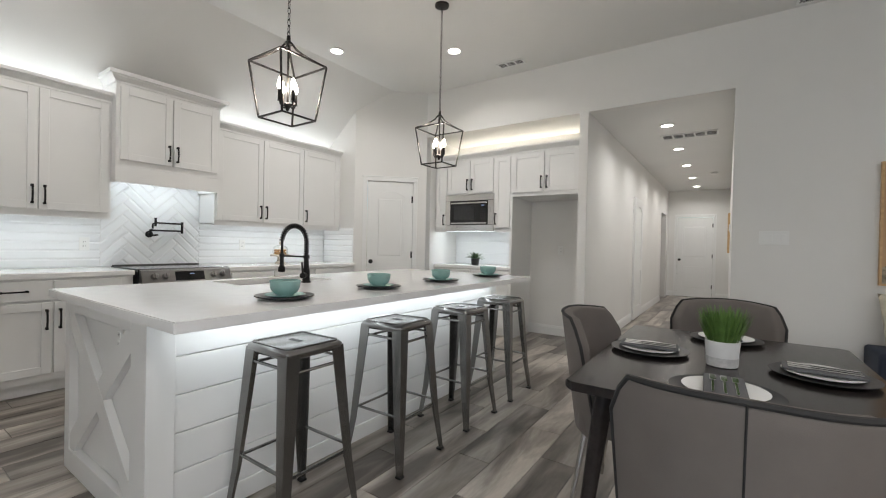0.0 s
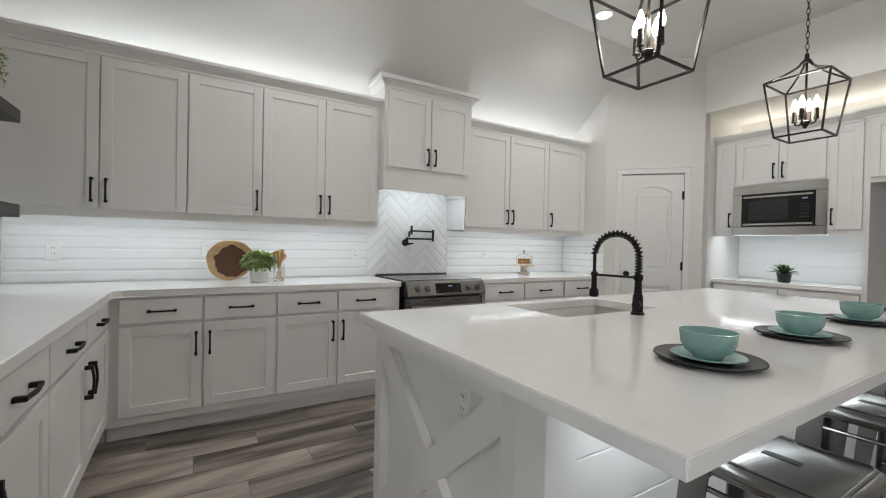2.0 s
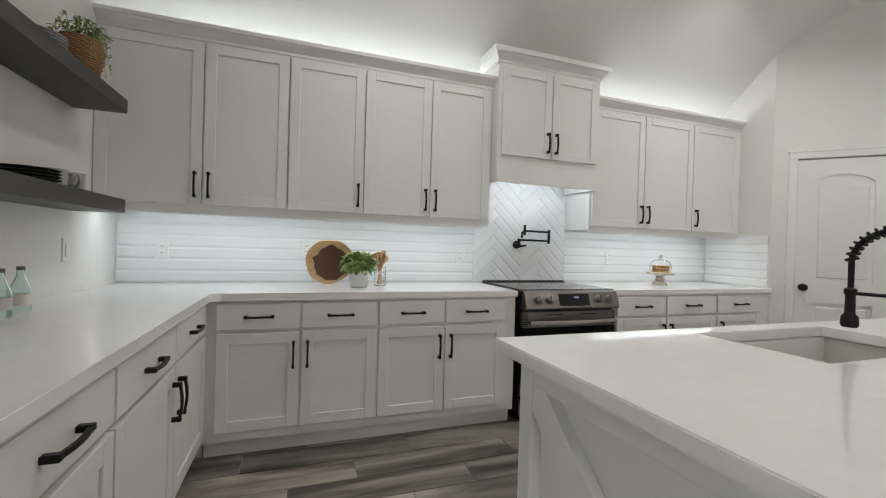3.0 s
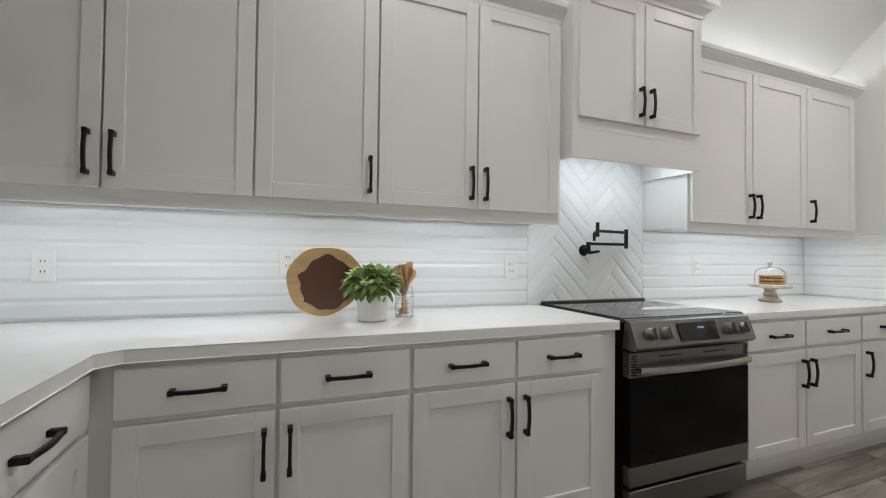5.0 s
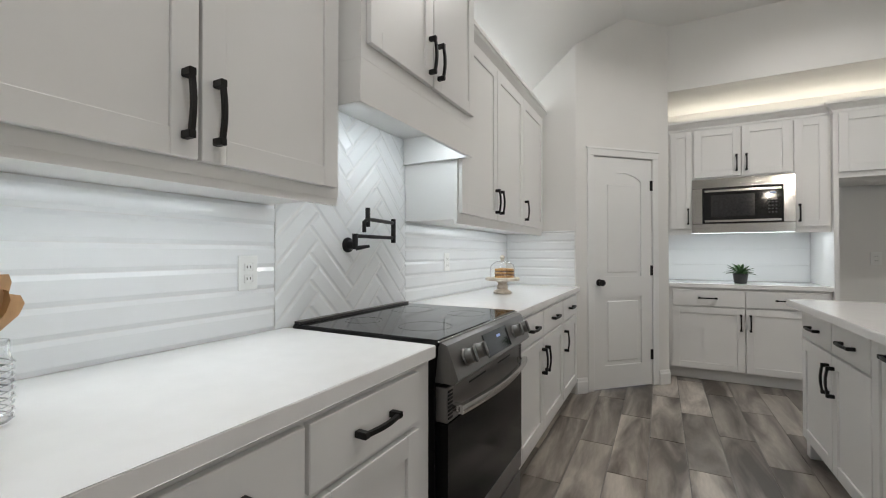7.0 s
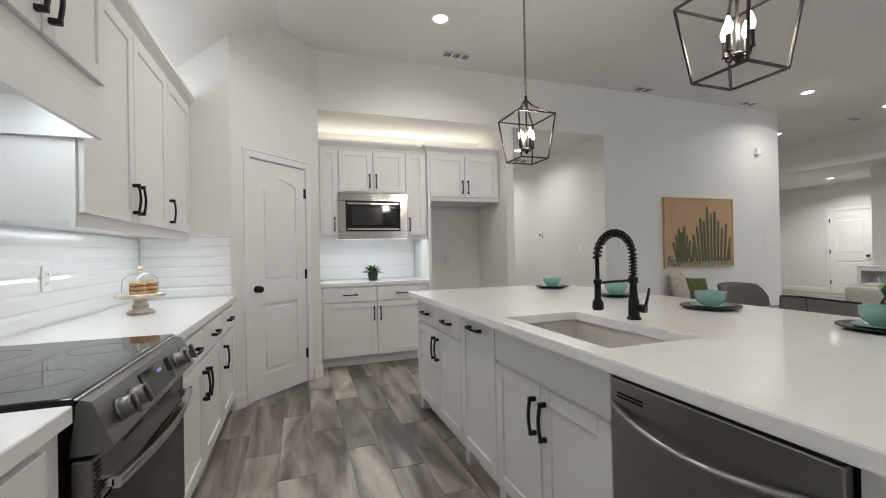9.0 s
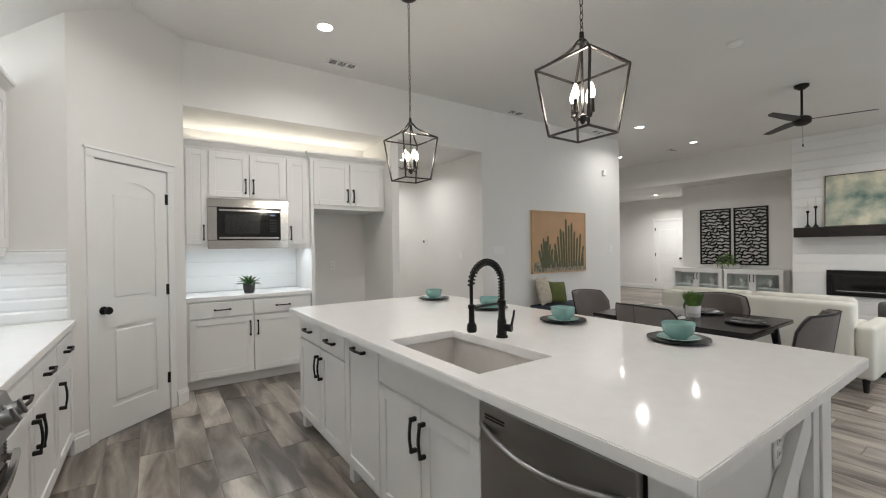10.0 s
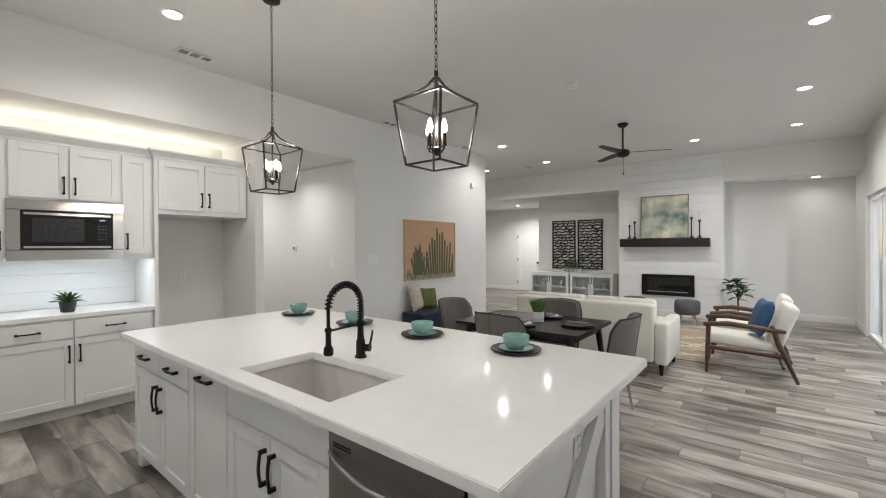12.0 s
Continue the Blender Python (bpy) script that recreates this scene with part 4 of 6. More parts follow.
def make_faucet():
    f = thing("faucet", pose(-2.028, 1.852, 0.917, 0, 0, 0), "matte black spring-neck pull-down kitchen faucet", "faucet")
    part("base", BLACK, lambda bm: (lathe(bm, [(0, 0), (0.030, 0), (0.030, 0.008), (0.024, 0.014), (0.023, 0.085), (0.018, 0.095), (0.014, 0.175), (0.014, 0.19), (0, 0.19)], 24)), f, None, True)
    arc = []
    for k in range(25):
        a = math.pi * k / 24
        arc.append((-0.112 + 0.112 * math.cos(a), 0, 0.275 + 0.105 * math.sin(a)))
    part("hose", BLACK, lambda bm: tube(bm, [(0, 0, 0.185), (0, 0, 0.23)] + arc + [(-0.224, 0, 0.18)], 0.0085, 12), f, None, True)
    def spring(bm):
        path = [Vector((0, 0, 0.19 + 0.085 * k / 8)) for k in range(8)] + [Vector(p) for p in arc]
        pts, turns, total = [], 24, len(path) - 1
        for i in range(turns * 10 + 1):
            s = i / (turns * 10) * total
            k = min(int(s), total - 1)
            p, d = path[k].lerp(path[k + 1], s - k), (path[k + 1] - path[k]).normalized()
            side = Vector((0, 1, 0))
            up = d.cross(side)
            a = 2 * math.pi * i / 10
            pts.append(p + 0.0145 * (side * math.cos(a) + up * math.sin(a)))
        tube(bm, pts, 0.0043, 6)
    part("spring", BLACK, spring, f, None, True, "black coil spring")
    part("spray_head", BLACK, lambda bm: lathe(bm, [(0, 0.06), (0.020, 0.06), (0.024, 0.07), (0.022, 0.095), (0.014, 0.105), (0.013, 0.165), (0.017, 0.17), (0.017, 0.185), (0.010, 0.19), (0, 0.19)], 20, (-0.224, 0, 0)), f, None, True)
    part("holder", BLACK, lambda bm: (tube(bm, [(0, 0, 0.172), (-0.212, 0, 0.172)], 0.006, 10), lathe(bm, [(0.014, 0.16), (0.021, 0.16), (0.021, 0.185), (0.014, 0.185), (0.014, 0.16)], 20)), f, None, True)
    part("lever", BLACK, lambda bm: (tube(bm, [(0, 0, 0.05), (0.015, -0.05, 0.05)], 0.019, 14), tube(bm, [(0.015, -0.047, 0.06), (0.02, -0.058, 0.115), (0.02, -0.062, 0.14)], [0.007, 0.0055, 0.005], 8)), f, None, True)
    f.matrix_basis = pose(-2.028, 1.852, 0.917, 0, 0, 9)


make_faucet()


# ---- pendants ----
def make_pendant(x, y):
    p = thing("pendant_lantern", pose(x, y, CEILZ), "black open-cage lantern pendant with four lit candle bulbs on a chain", "pendant", "pendants over the island")
    zt, zs, zb, a, b = 2.335 - CEILZ, 2.205 - CEILZ, 1.89 - CEILZ, 0.150, 0.109
    part("canopy", BRONZE, lambda bm: lathe(bm, [(0, -0.001), (0.062, -0.001), (0.062, -0.018), (0.045, -0.028), (0.012, -0.032), (0, -0.034)], 28), p, None, True)
    def chain(bm):
        n = 27
        z0, z1 = -0.03, zt + 0.02
        step = (z1 - z0) / n
        for k in range(n):
            c = z0 + step * (k + 0.5)
            pts = []
            for i in range(12):
                t = 2 * math.pi * i / 12
                u, v = 0.008 * math.cos(t), abs(step) * 0.62 * math.sin(t)
                pts.append((u, 0, c + v) if k % 2 else (0, u, c + v))
            tube(bm, pts, 0.0021, 5, True)
    part("chain", BRONZE, chain, p, None, True)
    def cage(bm):
        t = 0.0062
        def bar(q0, q1):
            tube(bm, [q0, q1], t, 4)
        S = [(-1, -1), (1, -1), (1, 1), (-1, 1)]
        for k in range(4):
            (sx, sy), (ux, uy) = S[k], S[(k + 1) % 4]
            bar((sx * a, sy * a, zs), (ux * a, uy * a, zs))
            bar((sx * b, sy * b, zb), (ux * b, uy * b, zb))
            bar((sx * a, sy * a, zs), (sx * b, sy * b, zb))
            pts = []
            for i in range(9):
                u = i / 8
                rr = 0.012 + (a - 0.012) * u
                pts.append((sx * rr, sy * rr, zt - 0.01 + (zs - zt + 0.01) * (u ** 0.62)))
            tube(bm, pts, t, 4)
        lathe(bm, [(0, zt + 0.03), (0.010, zt + 0.03), (0.012, zt), (0.022, zt - 0.008), (0.022, zt - 0.02), (0, zt - 0.024)], 14)
    part("cage", BRONZE, cage, p)
    def cluster(bm):
        tube(bm, [(0, 0, zt - 0.02), (0, 0, zb + 0.06)], 0.006, 8)
        lathe(bm, [(0, zb + 0.045), (0.008, zb + 0.05), (0.014, zb + 0.065), (0.024, zb + 0.075), (0.024, zb + 0.085), (0.01, zb + 0.095), (0, zb + 0.095)], 16)
        for sx, sy in ((1, 0), (-1, 0), (0, 1), (0, -1)):
            tube(bm, [(sx * r, sy * r, zb + z) for r, z in ((0.01, 0.082), (0.03, 0.070), (0.046, 0.076), (0.05, 0.095))], 0.005, 6)
            lathe(bm, [(0, 0.092), (0.014, 0.092), (0.012, 0.098), (0.011, 0.155), (0, 0.155)], 12, (sx * 0.05, sy * 0.05, zb))
    part("candle_cluster", BRONZE, cluster, p, None, True)
    for sx, sy in ((1, 0), (-1, 0), (0, 1), (0, -1)):
        part("bulb", BULB, lambda bm: lathe(bm, [(0, 0.155), (0.008, 0.157), (0.0145, 0.170), (0.0155, 0.185), (0.011, 0.205), (0.004, 0.224), (0, 0.228)], 14, (sx * 0.05, sy * 0.05, zb)), p, None, True, "lit clear candle bulb")
    point_lamp("pendant_lamp", (x, y, 2.10), 11, WARM, 0.05)


make_pendant(-1.80, 1.53)
make_pendant(-1.82, 3.07)


# ---- stools ----
def make_stool(m):
    s = thing("bar_stool", m, "gunmetal pressed-steel bar stool with square seat", "stool", "stools along the island")
    h, a, b = 0.76, 0.145, 0.195
    def seat(bm):
        box(bm, -a, -a, h - 0.045, a, a, h, 0.022, 3)
    st = part("seat", GUNMETAL, seat, s, None, True)
    part("grip_hole", BLACK, lambda bm: box(bm, -0.035, -0.011, h + 0.0002, 0.035, 0.011, h + 0.0012, 0.0), s, label="dark grip slot")
    part("seat_rim", GUNMETAL, lambda bm: tube(bm, [(x, y, h + 0.0005) for x, y in ((-a + .03, -a + .018), (a - .03, -a + .018), (a - .018, -a + .03), (a - .018, a - .03), (a - .03, a - .018), (-a + .03, a - .018), (-a + .018, a - .03), (-a + .018, -a + .03))], 0.004, 6, True), s, None, True)
    for sx in (-1, 1):
        for sy in (-1, 1):
            def leg(bm):
                rows = []
                for z, wd in ((h - 0.02, 0.062), (h * 0.55, 0.050), (0.22, 0.040), (0.0, 0.026)):
                    u = 1 - z / h
                    c = a - 0.004 + (b - a) * u + (0.008 if z == 0 else 0)
                    ox, oy = sx * c, sy * c
                    t = 0.005
                    loop = [(ox, oy), (ox - sx * wd, oy), (ox - sx * wd, oy - sy * t), (ox - sx * t, oy - sy * t), (ox - sx * t, oy - sy * wd), (ox, oy - sy * wd)]
                    rows.append([bm.verts.new((px, py, z)) for px, py in loop])
                for p, q in zip(rows, rows[1:]):
                    for k in range(6):
                        bm.faces.new((p[k], p[(k + 1) % 6], q[(k + 1) % 6], q[k]))
                bm.faces.new(rows[0])
                bm.faces.new(rows[-1])
            part("leg", GUNMETAL, leg, s)
            part("foot", BLACK, lambda bm: box(bm, sx * (b + 0.006) - sx * 0.032, sy * (b + 0.006) - sy * 0.032, 0.0, sx * (b + 0.008), sy * (b + 0.008), 0.012, 0.002, 1), s, label="black rubber foot")
    def braces(bm):
        for z, inset in ((0.27, 0.012), (0.665, 0.014)):
            c = a + (b - a) * (1 - z / h) - inset
            for k, (p, q) in enumerate((((-c, -c), (c, -c)), ((c, -c), (c, c)), ((c, c), (-c, c)), ((-c, c), (-c, -c)))):
                zz = z + (0.0 if k % 2 else 0.02)
                tube(bm, [(p[0], p[1], zz), (q[0], q[1], zz)], 0.007, 8)
    part("brace", GUNMETAL, braces, s, None, True)
    return s


stool = make_stool(pose(-1.235, 1.20, 0.002))
for y, r in ((1.87, 1.5), (2.54, -1), (3.17, 1)):
    copy_thing(stool, pose(-1.235, y, 0.002, 0, 0, r))


# ---- place settings on the island ----
def make_setting(m):
    s = thing("place_setting", m, "aqua bowl on a saucer and a black plate", "tableware", "place settings on the island")
    part("plate", PLATE, lambda bm: lathe(bm, [(0, 0.0), (0.075, 0.0), (0.125, 0.010), (0.135, 0.014), (0.134, 0.018), (0.118, 0.014), (0.075, 0.008), (0, 0.008)], 44), s, None, True, "black stoneware plate")
    part("saucer", AQUA, lambda bm: lathe(bm, [(0, 0.009), (0.05, 0.009), (0.088, 0.018), (0.092, 0.021), (0.088, 0.023), (0.05, 0.014), (0, 0.014)], 40), s, None, True)
    part("bowl", AQUA, lambda bm: lathe(bm, [(0, 0.015), (0.036, 0.015), (0.038, 0.020), (0.056, 0.032), (0.067, 0.052), (0.070, 0.080), (0.0715, 0.086), (0.068, 0.087), (0.065, 0.078), (0.060, 0.050), (0.045, 0.032), (0, 0.024)], 40), s, None, True)
    return s


ps = make_setting(pose(-1.437, 1.283, 0.917))
for y in (1.942, 2.604, 3.334):
    copy_thing(ps, pose(-1.45, y, 0.917))


# ---- things on the range counter ----
def leaf_shape(bm, base, direction, length, width, droop=0.2, fold=0.12, segs=4):
    d = Vector(direction).normalized()
    side = d.cross(Vector((0, 0, 1)))
    side = side.normalized() if side.length > 1e-3 else Vector((1, 0, 0))
    up = side.cross(d)
    base = Vector(base)
    left, mid, right = [], [], []
    for k in range(segs + 1):
        u = k / segs
        wd = width * math.sin(math.pi * min(0.98, u * 0.92 + 0.06)) ** 0.8 / 2
        c = base + d * (length * u) - Vector((0, 0, 1)) * (droop * length * u * u)
        mid.append(bm.verts.new(c))
        left.append(bm.verts.new(c + side * wd + up * fold * wd))
        right.append(bm.verts.new(c - side * wd + up * fold * wd))
    for k in range(segs):
        bm.faces.new((left[k], left[k + 1], mid[k + 1], mid[k]))
        bm.faces.new((mid[k], mid[k + 1], right[k + 1], right[k]))


def foliage(rng, centre, radius, n, size, mat_width=0.55, flat=0.7):
    def build(bm):
        for _ in range(n):
            v = Vector((rng.gauss(0, 1), rng.gauss(0, 1), rng.gauss(0.25, 0.7))).normalized()
            r = radius * rng.uniform(0.45, 1.0)
            p = Vector(centre) + Vector((v.x * r, v.y * r, v.z * r * flat))
            d = v + Vector((rng.uniform(-.6, .6), rng.uniform(-.6, .6), rng.uniform(-.3, .5)))
            s = size * rng.uniform(0.7, 1.25)
            leaf_shape(bm, p, d, s, s * mat_width, rng.uniform(0.1, 0.5), 0.2, 3)
    return build


def pot_profile(r0, r1, h, t=0.006):
    return [(0, 0), (r0 - 0.004, 0), (r0, 0.004), (r1, h), (r1 - t, h), (r0 - t, h * 0.35), (0, h * 0.35)]


rng = random.Random(5)
CT = 0.917

# round wood slice, leaning on the tiles
slice_ = thing("wood_slice_board", pose(-4.40, 0.307, CT + 0.003, 0, 13, 0) @ pose(0, 0, 0, 0, 0, EAST), "round live-edge wood slice board leaning on the backsplash", "cutting board")
R = 0.158
def wobble(a, k):
    return 1 + 0.02 * math.sin(2 * a + 1) + 0.025 * math.sin(3 * a + k) + 0.012 * math.sin(7 * a)
rim = [(R * wobble(2 * math.pi * k / 48, 0.5) * math.cos(2 * math.pi * k / 48), R * wobble(2 * math.pi * k / 48, 0.5) * math.sin(2 * math.pi * k / 48)) for k in range(48)]
heart = [(0.012 + 0.120 * wobble(a, 2) * (1 + 0.07 * math.sin(5 * a) + 0.05 * math.sin(11 * a + 2)) * math.cos(a), -0.008 + 0.122 * wobble(a, 2) * (1 + 0.06 * math.sin(4 * a + 1) + 0.05 * math.sin(9 * a)) * math.sin(a)) for a in (2 * math.pi * k / 60 for k in range(60))]
UPR = Matrix.Translation((0, 0, R * 1.0)) @ Matrix.Rotation(math.pi / 2, 4, "X")
part("sapwood", WOODPALE, lambda bm: (prism(bm, rim, -0.012, 0.012, UPR), bmesh.ops.bevel(bm, geom=[e for e in bm.edges if len(e.link_faces) == 2 and e.calc_face_angle(0) > 1], offset=0.003, segments=2, affect="EDGES")), slice_)
part("heartwood", HEART, lambda bm: prism(bm, heart, 0.010, 0.0128, UPR), slice_, label="dark reddish heartwood")

pot = thing("potted_herb", pose(-4.215, 0.487, CT), "green leafy herb in a white ceramic pot", "plant")
part("pot", WHITEPOT, lambda bm: lathe(bm, pot_profile(0.058, 0.066, 0.105), 32), pot, None, True)
part("soil", SOIL, lambda bm: lathe(bm, [(0, 0.095), (0.054, 0.095), (0.054, 0.09), (0, 0.09)], 20), pot)
def stems(bm):
    r = random.Random(2)
    for _ in range(26):
        a, q = r.uniform(0, 6.28), r.uniform(0.03, 0.10)
        tube(bm, [(0.02 * math.cos(a), 0.02 * math.sin(a), 0.09), (q * 0.6 * math.cos(a), q * 0.6 * math.sin(a), 0.15), (q * math.cos(a), q * math.sin(a), 0.19 + r.uniform(-.03, .04))], 0.0014, 4)
part("stems", LEAFDARK, stems, pot)
tagged(part("leaves", LEAF, foliage(rng, (0, 0, 0.155), 0.112, 720, 0.030, 0.95, 0.60), pot), kind="stuff")

jar = thing("utensil_jar", pose(-4.255, 0.638, CT), "clear glass jar with wire coil holding wooden spoons", "utensil holder")
part("glass", CLEAR, lambda bm: lathe(bm, [(0, 0), (0.036, 0), (0.04, 0.004), (0.04, 0.10), (0.036, 0.115), (0.036, 0.135), (0.0335, 0.135), (0.0335, 0.113), (0.0375, 0.098), (0.0375, 0.006), (0, 0.005)], 28), jar, None, True).visible_shadow = False
part("wire", CHROME, lambda bm: tube(bm, [(0.0425 * math.cos(0.5 * k), 0.0425 * math.sin(0.5 * k), 0.006 + 0.0009 * k) for k in range(110)], 0.0014, 5), jar, None, True)
def spoon(k):
    r = random.Random(40 + k)
    a = 6.28 * k / 10 + 0.3
    tilt, hgt = r.uniform(0.16, 0.30), r.uniform(0.19, 0.225)
    def build(bm):
        p0 = Vector((-0.018 * math.cos(a), -0.018 * math.sin(a), 0.012))
        d = Vector((math.cos(a) * tilt, math.sin(a) * tilt, 1)).normalized()
        tube(bm, [p0, p0 + d * hgt * 0.72], [0.005, 0.0055], 8)
        side = d.cross(Vector((math.sin(a * 3), math.cos(a * 3), 0.1))).normalized()
        nrm = side.cross(d)
        pts = [(0.66, 0.006), (0.74, 0.015), (0.84, 0.027), (0.94, 0.029), (1.0, 0.020)]
        rows = []
        for u, wd in pts:
            c = p0 + d * hgt * u * 1.08
            rows.append([bm.verts.new(c + side * wd + nrm * 0.004), bm.verts.new(c + nrm * -0.001), bm.verts.new(c - side * wd + nrm * 0.004), bm.verts.new(c - nrm * 0.006)])
        for x, y in zip(rows, rows[1:]):
            for q in range(4):
                bm.faces.new((x[q], x[(q + 1) % 4], y[(q + 1) % 4], y[q]))
        bm.faces.new(rows[0])
        bm.faces.new(rows[-1])
    return build
for k in range(10):
    part("wooden_spoon", WOODSPOON, spoon(k), jar, None, True, "pale wooden spoon")

cake = thing("cake_stand", pose(-4.265, 3.17, CT) @ Matrix.Diagonal((1.12, 1.12, 1.12, 1)), "distressed white wooden cake stand with sandwich cakes under a glass dome", "cake stand")
part("stand", DISTRESSED, lambda bm: lathe(bm, [(0, 0), (0.056, 0), (0.058, 0.008), (0.048, 0.018), (0.030, 0.026), (0.036, 0.042), (0.028, 0.056), (0.03, 0.070), (0.05, 0.078), (0.10, 0.080), (0.106, 0.084), (0.106, 0.096), (0.10, 0.099), (0, 0.099)], 36), cake, None, True)
for x, y in ((0.0, -0.035), (0.0, 0.035), (0.04, 0.0)):
    part("cake", CAKE, lambda bm: [lathe(bm, [(0, z), (0.033, z), (0.036, z + 0.004), (0.036, z + 0.010), (0.033, z + 0.013), (0, z + 0.013)], 20, (x, y, 0)) for z in (0.1, 0.121, 0.142)], cake, None, True)
    part("filling", CREAMFILL, lambda bm: [lathe(bm, [(0, z), (0.0335, z), (0.0335, z + 0.0076), (0, z + 0.0076)], 20, (x, y, 0)) for z in (0.1132, 0.1342)], cake, None, True, "dark cake filling")
part("dome", CLEAR, lambda bm: lathe(bm, [(0.078, 0.1), (0.078, 0.15), (0.070, 0.178), (0.045, 0.197), (0.012, 0.204), (0.012, 0.202), (0.043, 0.195), (0.068, 0.177), (0.076, 0.15), (0.076, 0.1), (0.078, 0.1)], 32), cake, None, True).visible_shadow = False
part("finial", DISTRESSED, lambda bm: lathe(bm, [(0, 0.203), (0.012, 0.205), (0.009, 0.213), (0.016, 0.222), (0.014, 0.232), (0.006, 0.238), (0, 0.24)], 16), cake, None, True)

succ = thing("potted_succulent", pose(-2.62, 5.13, CT), "dark green aloe in a small black pot", "plant")
part("pot", PLATE, lambda bm: lathe(bm, pot_profile(0.050, 0.062, 0.09), 28), succ, None, True, "black pot")
part("soil", SOIL, lambda bm: lathe(bm, [(0, 0.08), (0.056, 0.08), (0.056, 0.075), (0, 0.075)], 20), succ)
def aloe(bm):
    r = random.Random(3)
    for k in range(26):
        a, e = k * 2.4, 0.15 + 1.15 * (k / 26)
        leaf_shape(bm, (0.012 * math.cos(a), 0.012 * math.sin(a), 0.085), (math.cos(a) * math.cos(e), math.sin(a) * math.cos(e), math.sin(e)), r.uniform(0.11, 0.16), 0.030, 0.22, 0.5, 5)
part("leaves", LEAFDARK, aloe, succ)

# ---- shelves on the side wall ----
for z in (1.325, 1.837):
    tagged(part("floating_shelf", CHARCOAL, lambda bm: box(bm, -3.976, SY + 0.001, z, -2.7, SY + 0.23, z + 0.07, 0.003, 1)), "thick charcoal-stained floating wood shelf", "shelf", "floating shelves")
def stack(m, n, mat, r, label):
    s = thing("plate_stack", m, label, "plates")
    for k in range(n):
        part("plate", mat, lambda bm: lathe(bm, [(0, k * 0.012), (r * 0.6, k * 0.012), (r, k * 0.012 + 0.012), (r, k * 0.012 + 0.015), (r * 0.6, k * 0.012 + 0.005), (0, k * 0.012 + 0.005)], 36), s, None, True)
DKGREEN = material("dark_green_glaze", (0.03, 0.035, 0.022), 0.25, vary=0.3, scale=10)
stack(pose(-3.38, SY + 0.12, 1.397), 4, DKGREEN, 0.095, "stack of dark green plates on the lower shelf")
stack(pose(-3.40, SY + 0.12, 1.909), 4, material("grey_glaze", (0.33, 0.33, 0.33), 0.3, vary=0.1), 0.095, "stack of grey plates on the upper shelf")
MUG = material("grey_stoneware", (0.42, 0.42, 0.42), 0.4, vary=0.15, scale=20)
def mug(m):
    g = thing("mug", m, "pale grey stoneware mug on the lower shelf", "mug", "mugs on the shelf")
    part("cup", MUG, lambda bm: lathe(bm, [(0, 0), (0.034, 0), (0.040, 0.02), (0.041, 0.075), (0.038, 0.075), (0.036, 0.02), (0, 0.008)], 28), g, None, True)
    part("handle", MUG, lambda bm: tube(bm, [(0.038, 0, 0.062), (0.058, 0, 0.060), (0.066, 0, 0.042), (0.058, 0, 0.024), (0.037, 0, 0.018)], 0.005, 8), g, None, True)
    return g
g = mug(pose(-3.64, SY + 0.15, 1.397, 0, 0, 40))
copy_thing(g, pose(-3.54, SY + 0.13, 1.397, 0, 0, 100))
bas = thing("trailing_plant", pose(-3.68, SY + 0.145, 1.909), "trailing green plant in a woven wicker basket", "plant")
def basket(bm):
    for k in range(15):
        r = 0.062 + 0.018 * math.sin(math.pi * k / 18)
        tube(bm, [(r * math.cos(2 * math.pi * i / 24) * (1 + 0.035 * (-1) ** (i + k)), r * math.sin(2 * math.pi * i / 24) * (1 + 0.035 * (-1) ** (i + k)), 0.006 + 0.0105 * k) for i in range(24)], 0.006, 5, True)
    lathe(bm, [(0, 0.002), (0.06, 0.002), (0.066, 0.15), (0, 0.14)], 18)
part("basket", WICKER, basket, bas, None, True)
def trail(bm):
    r = random.Random(8)
    for _ in range(34):
        a, out = r.uniform(0, 6.28), r.uniform(0.07, 0.19)
        pts = [Vector((0.03 * math.cos(a), 0.03 * math.sin(a), 0.14)), Vector((out * .6 * math.cos(a), out * .5 * math.sin(a), 0.22)), Vector((out * math.cos(a), min(out, 0.11) * math.sin(a), 0.19 - r.uniform(0, 0.14)))]
        tube(bm, pts, 0.0013, 4)
        for k in range(16):
            u = r.random() * 2
            p = pts[0].lerp(pts[1], u) if u < 1 else pts[1].lerp(pts[2], u - 1)
            leaf_shape(bm, p, (r.uniform(-1, 1), r.uniform(-1, 1), r.uniform(-.2, .8)), r.uniform(0.014, 0.026), 0.011, 0.2, 0.2, 3)
tagged(part("leaves", LEAF, trail, bas), kind="stuff")
BOTTLE = glass("pale_green_glass", (0.82, 0.93, 0.90), 0.02)
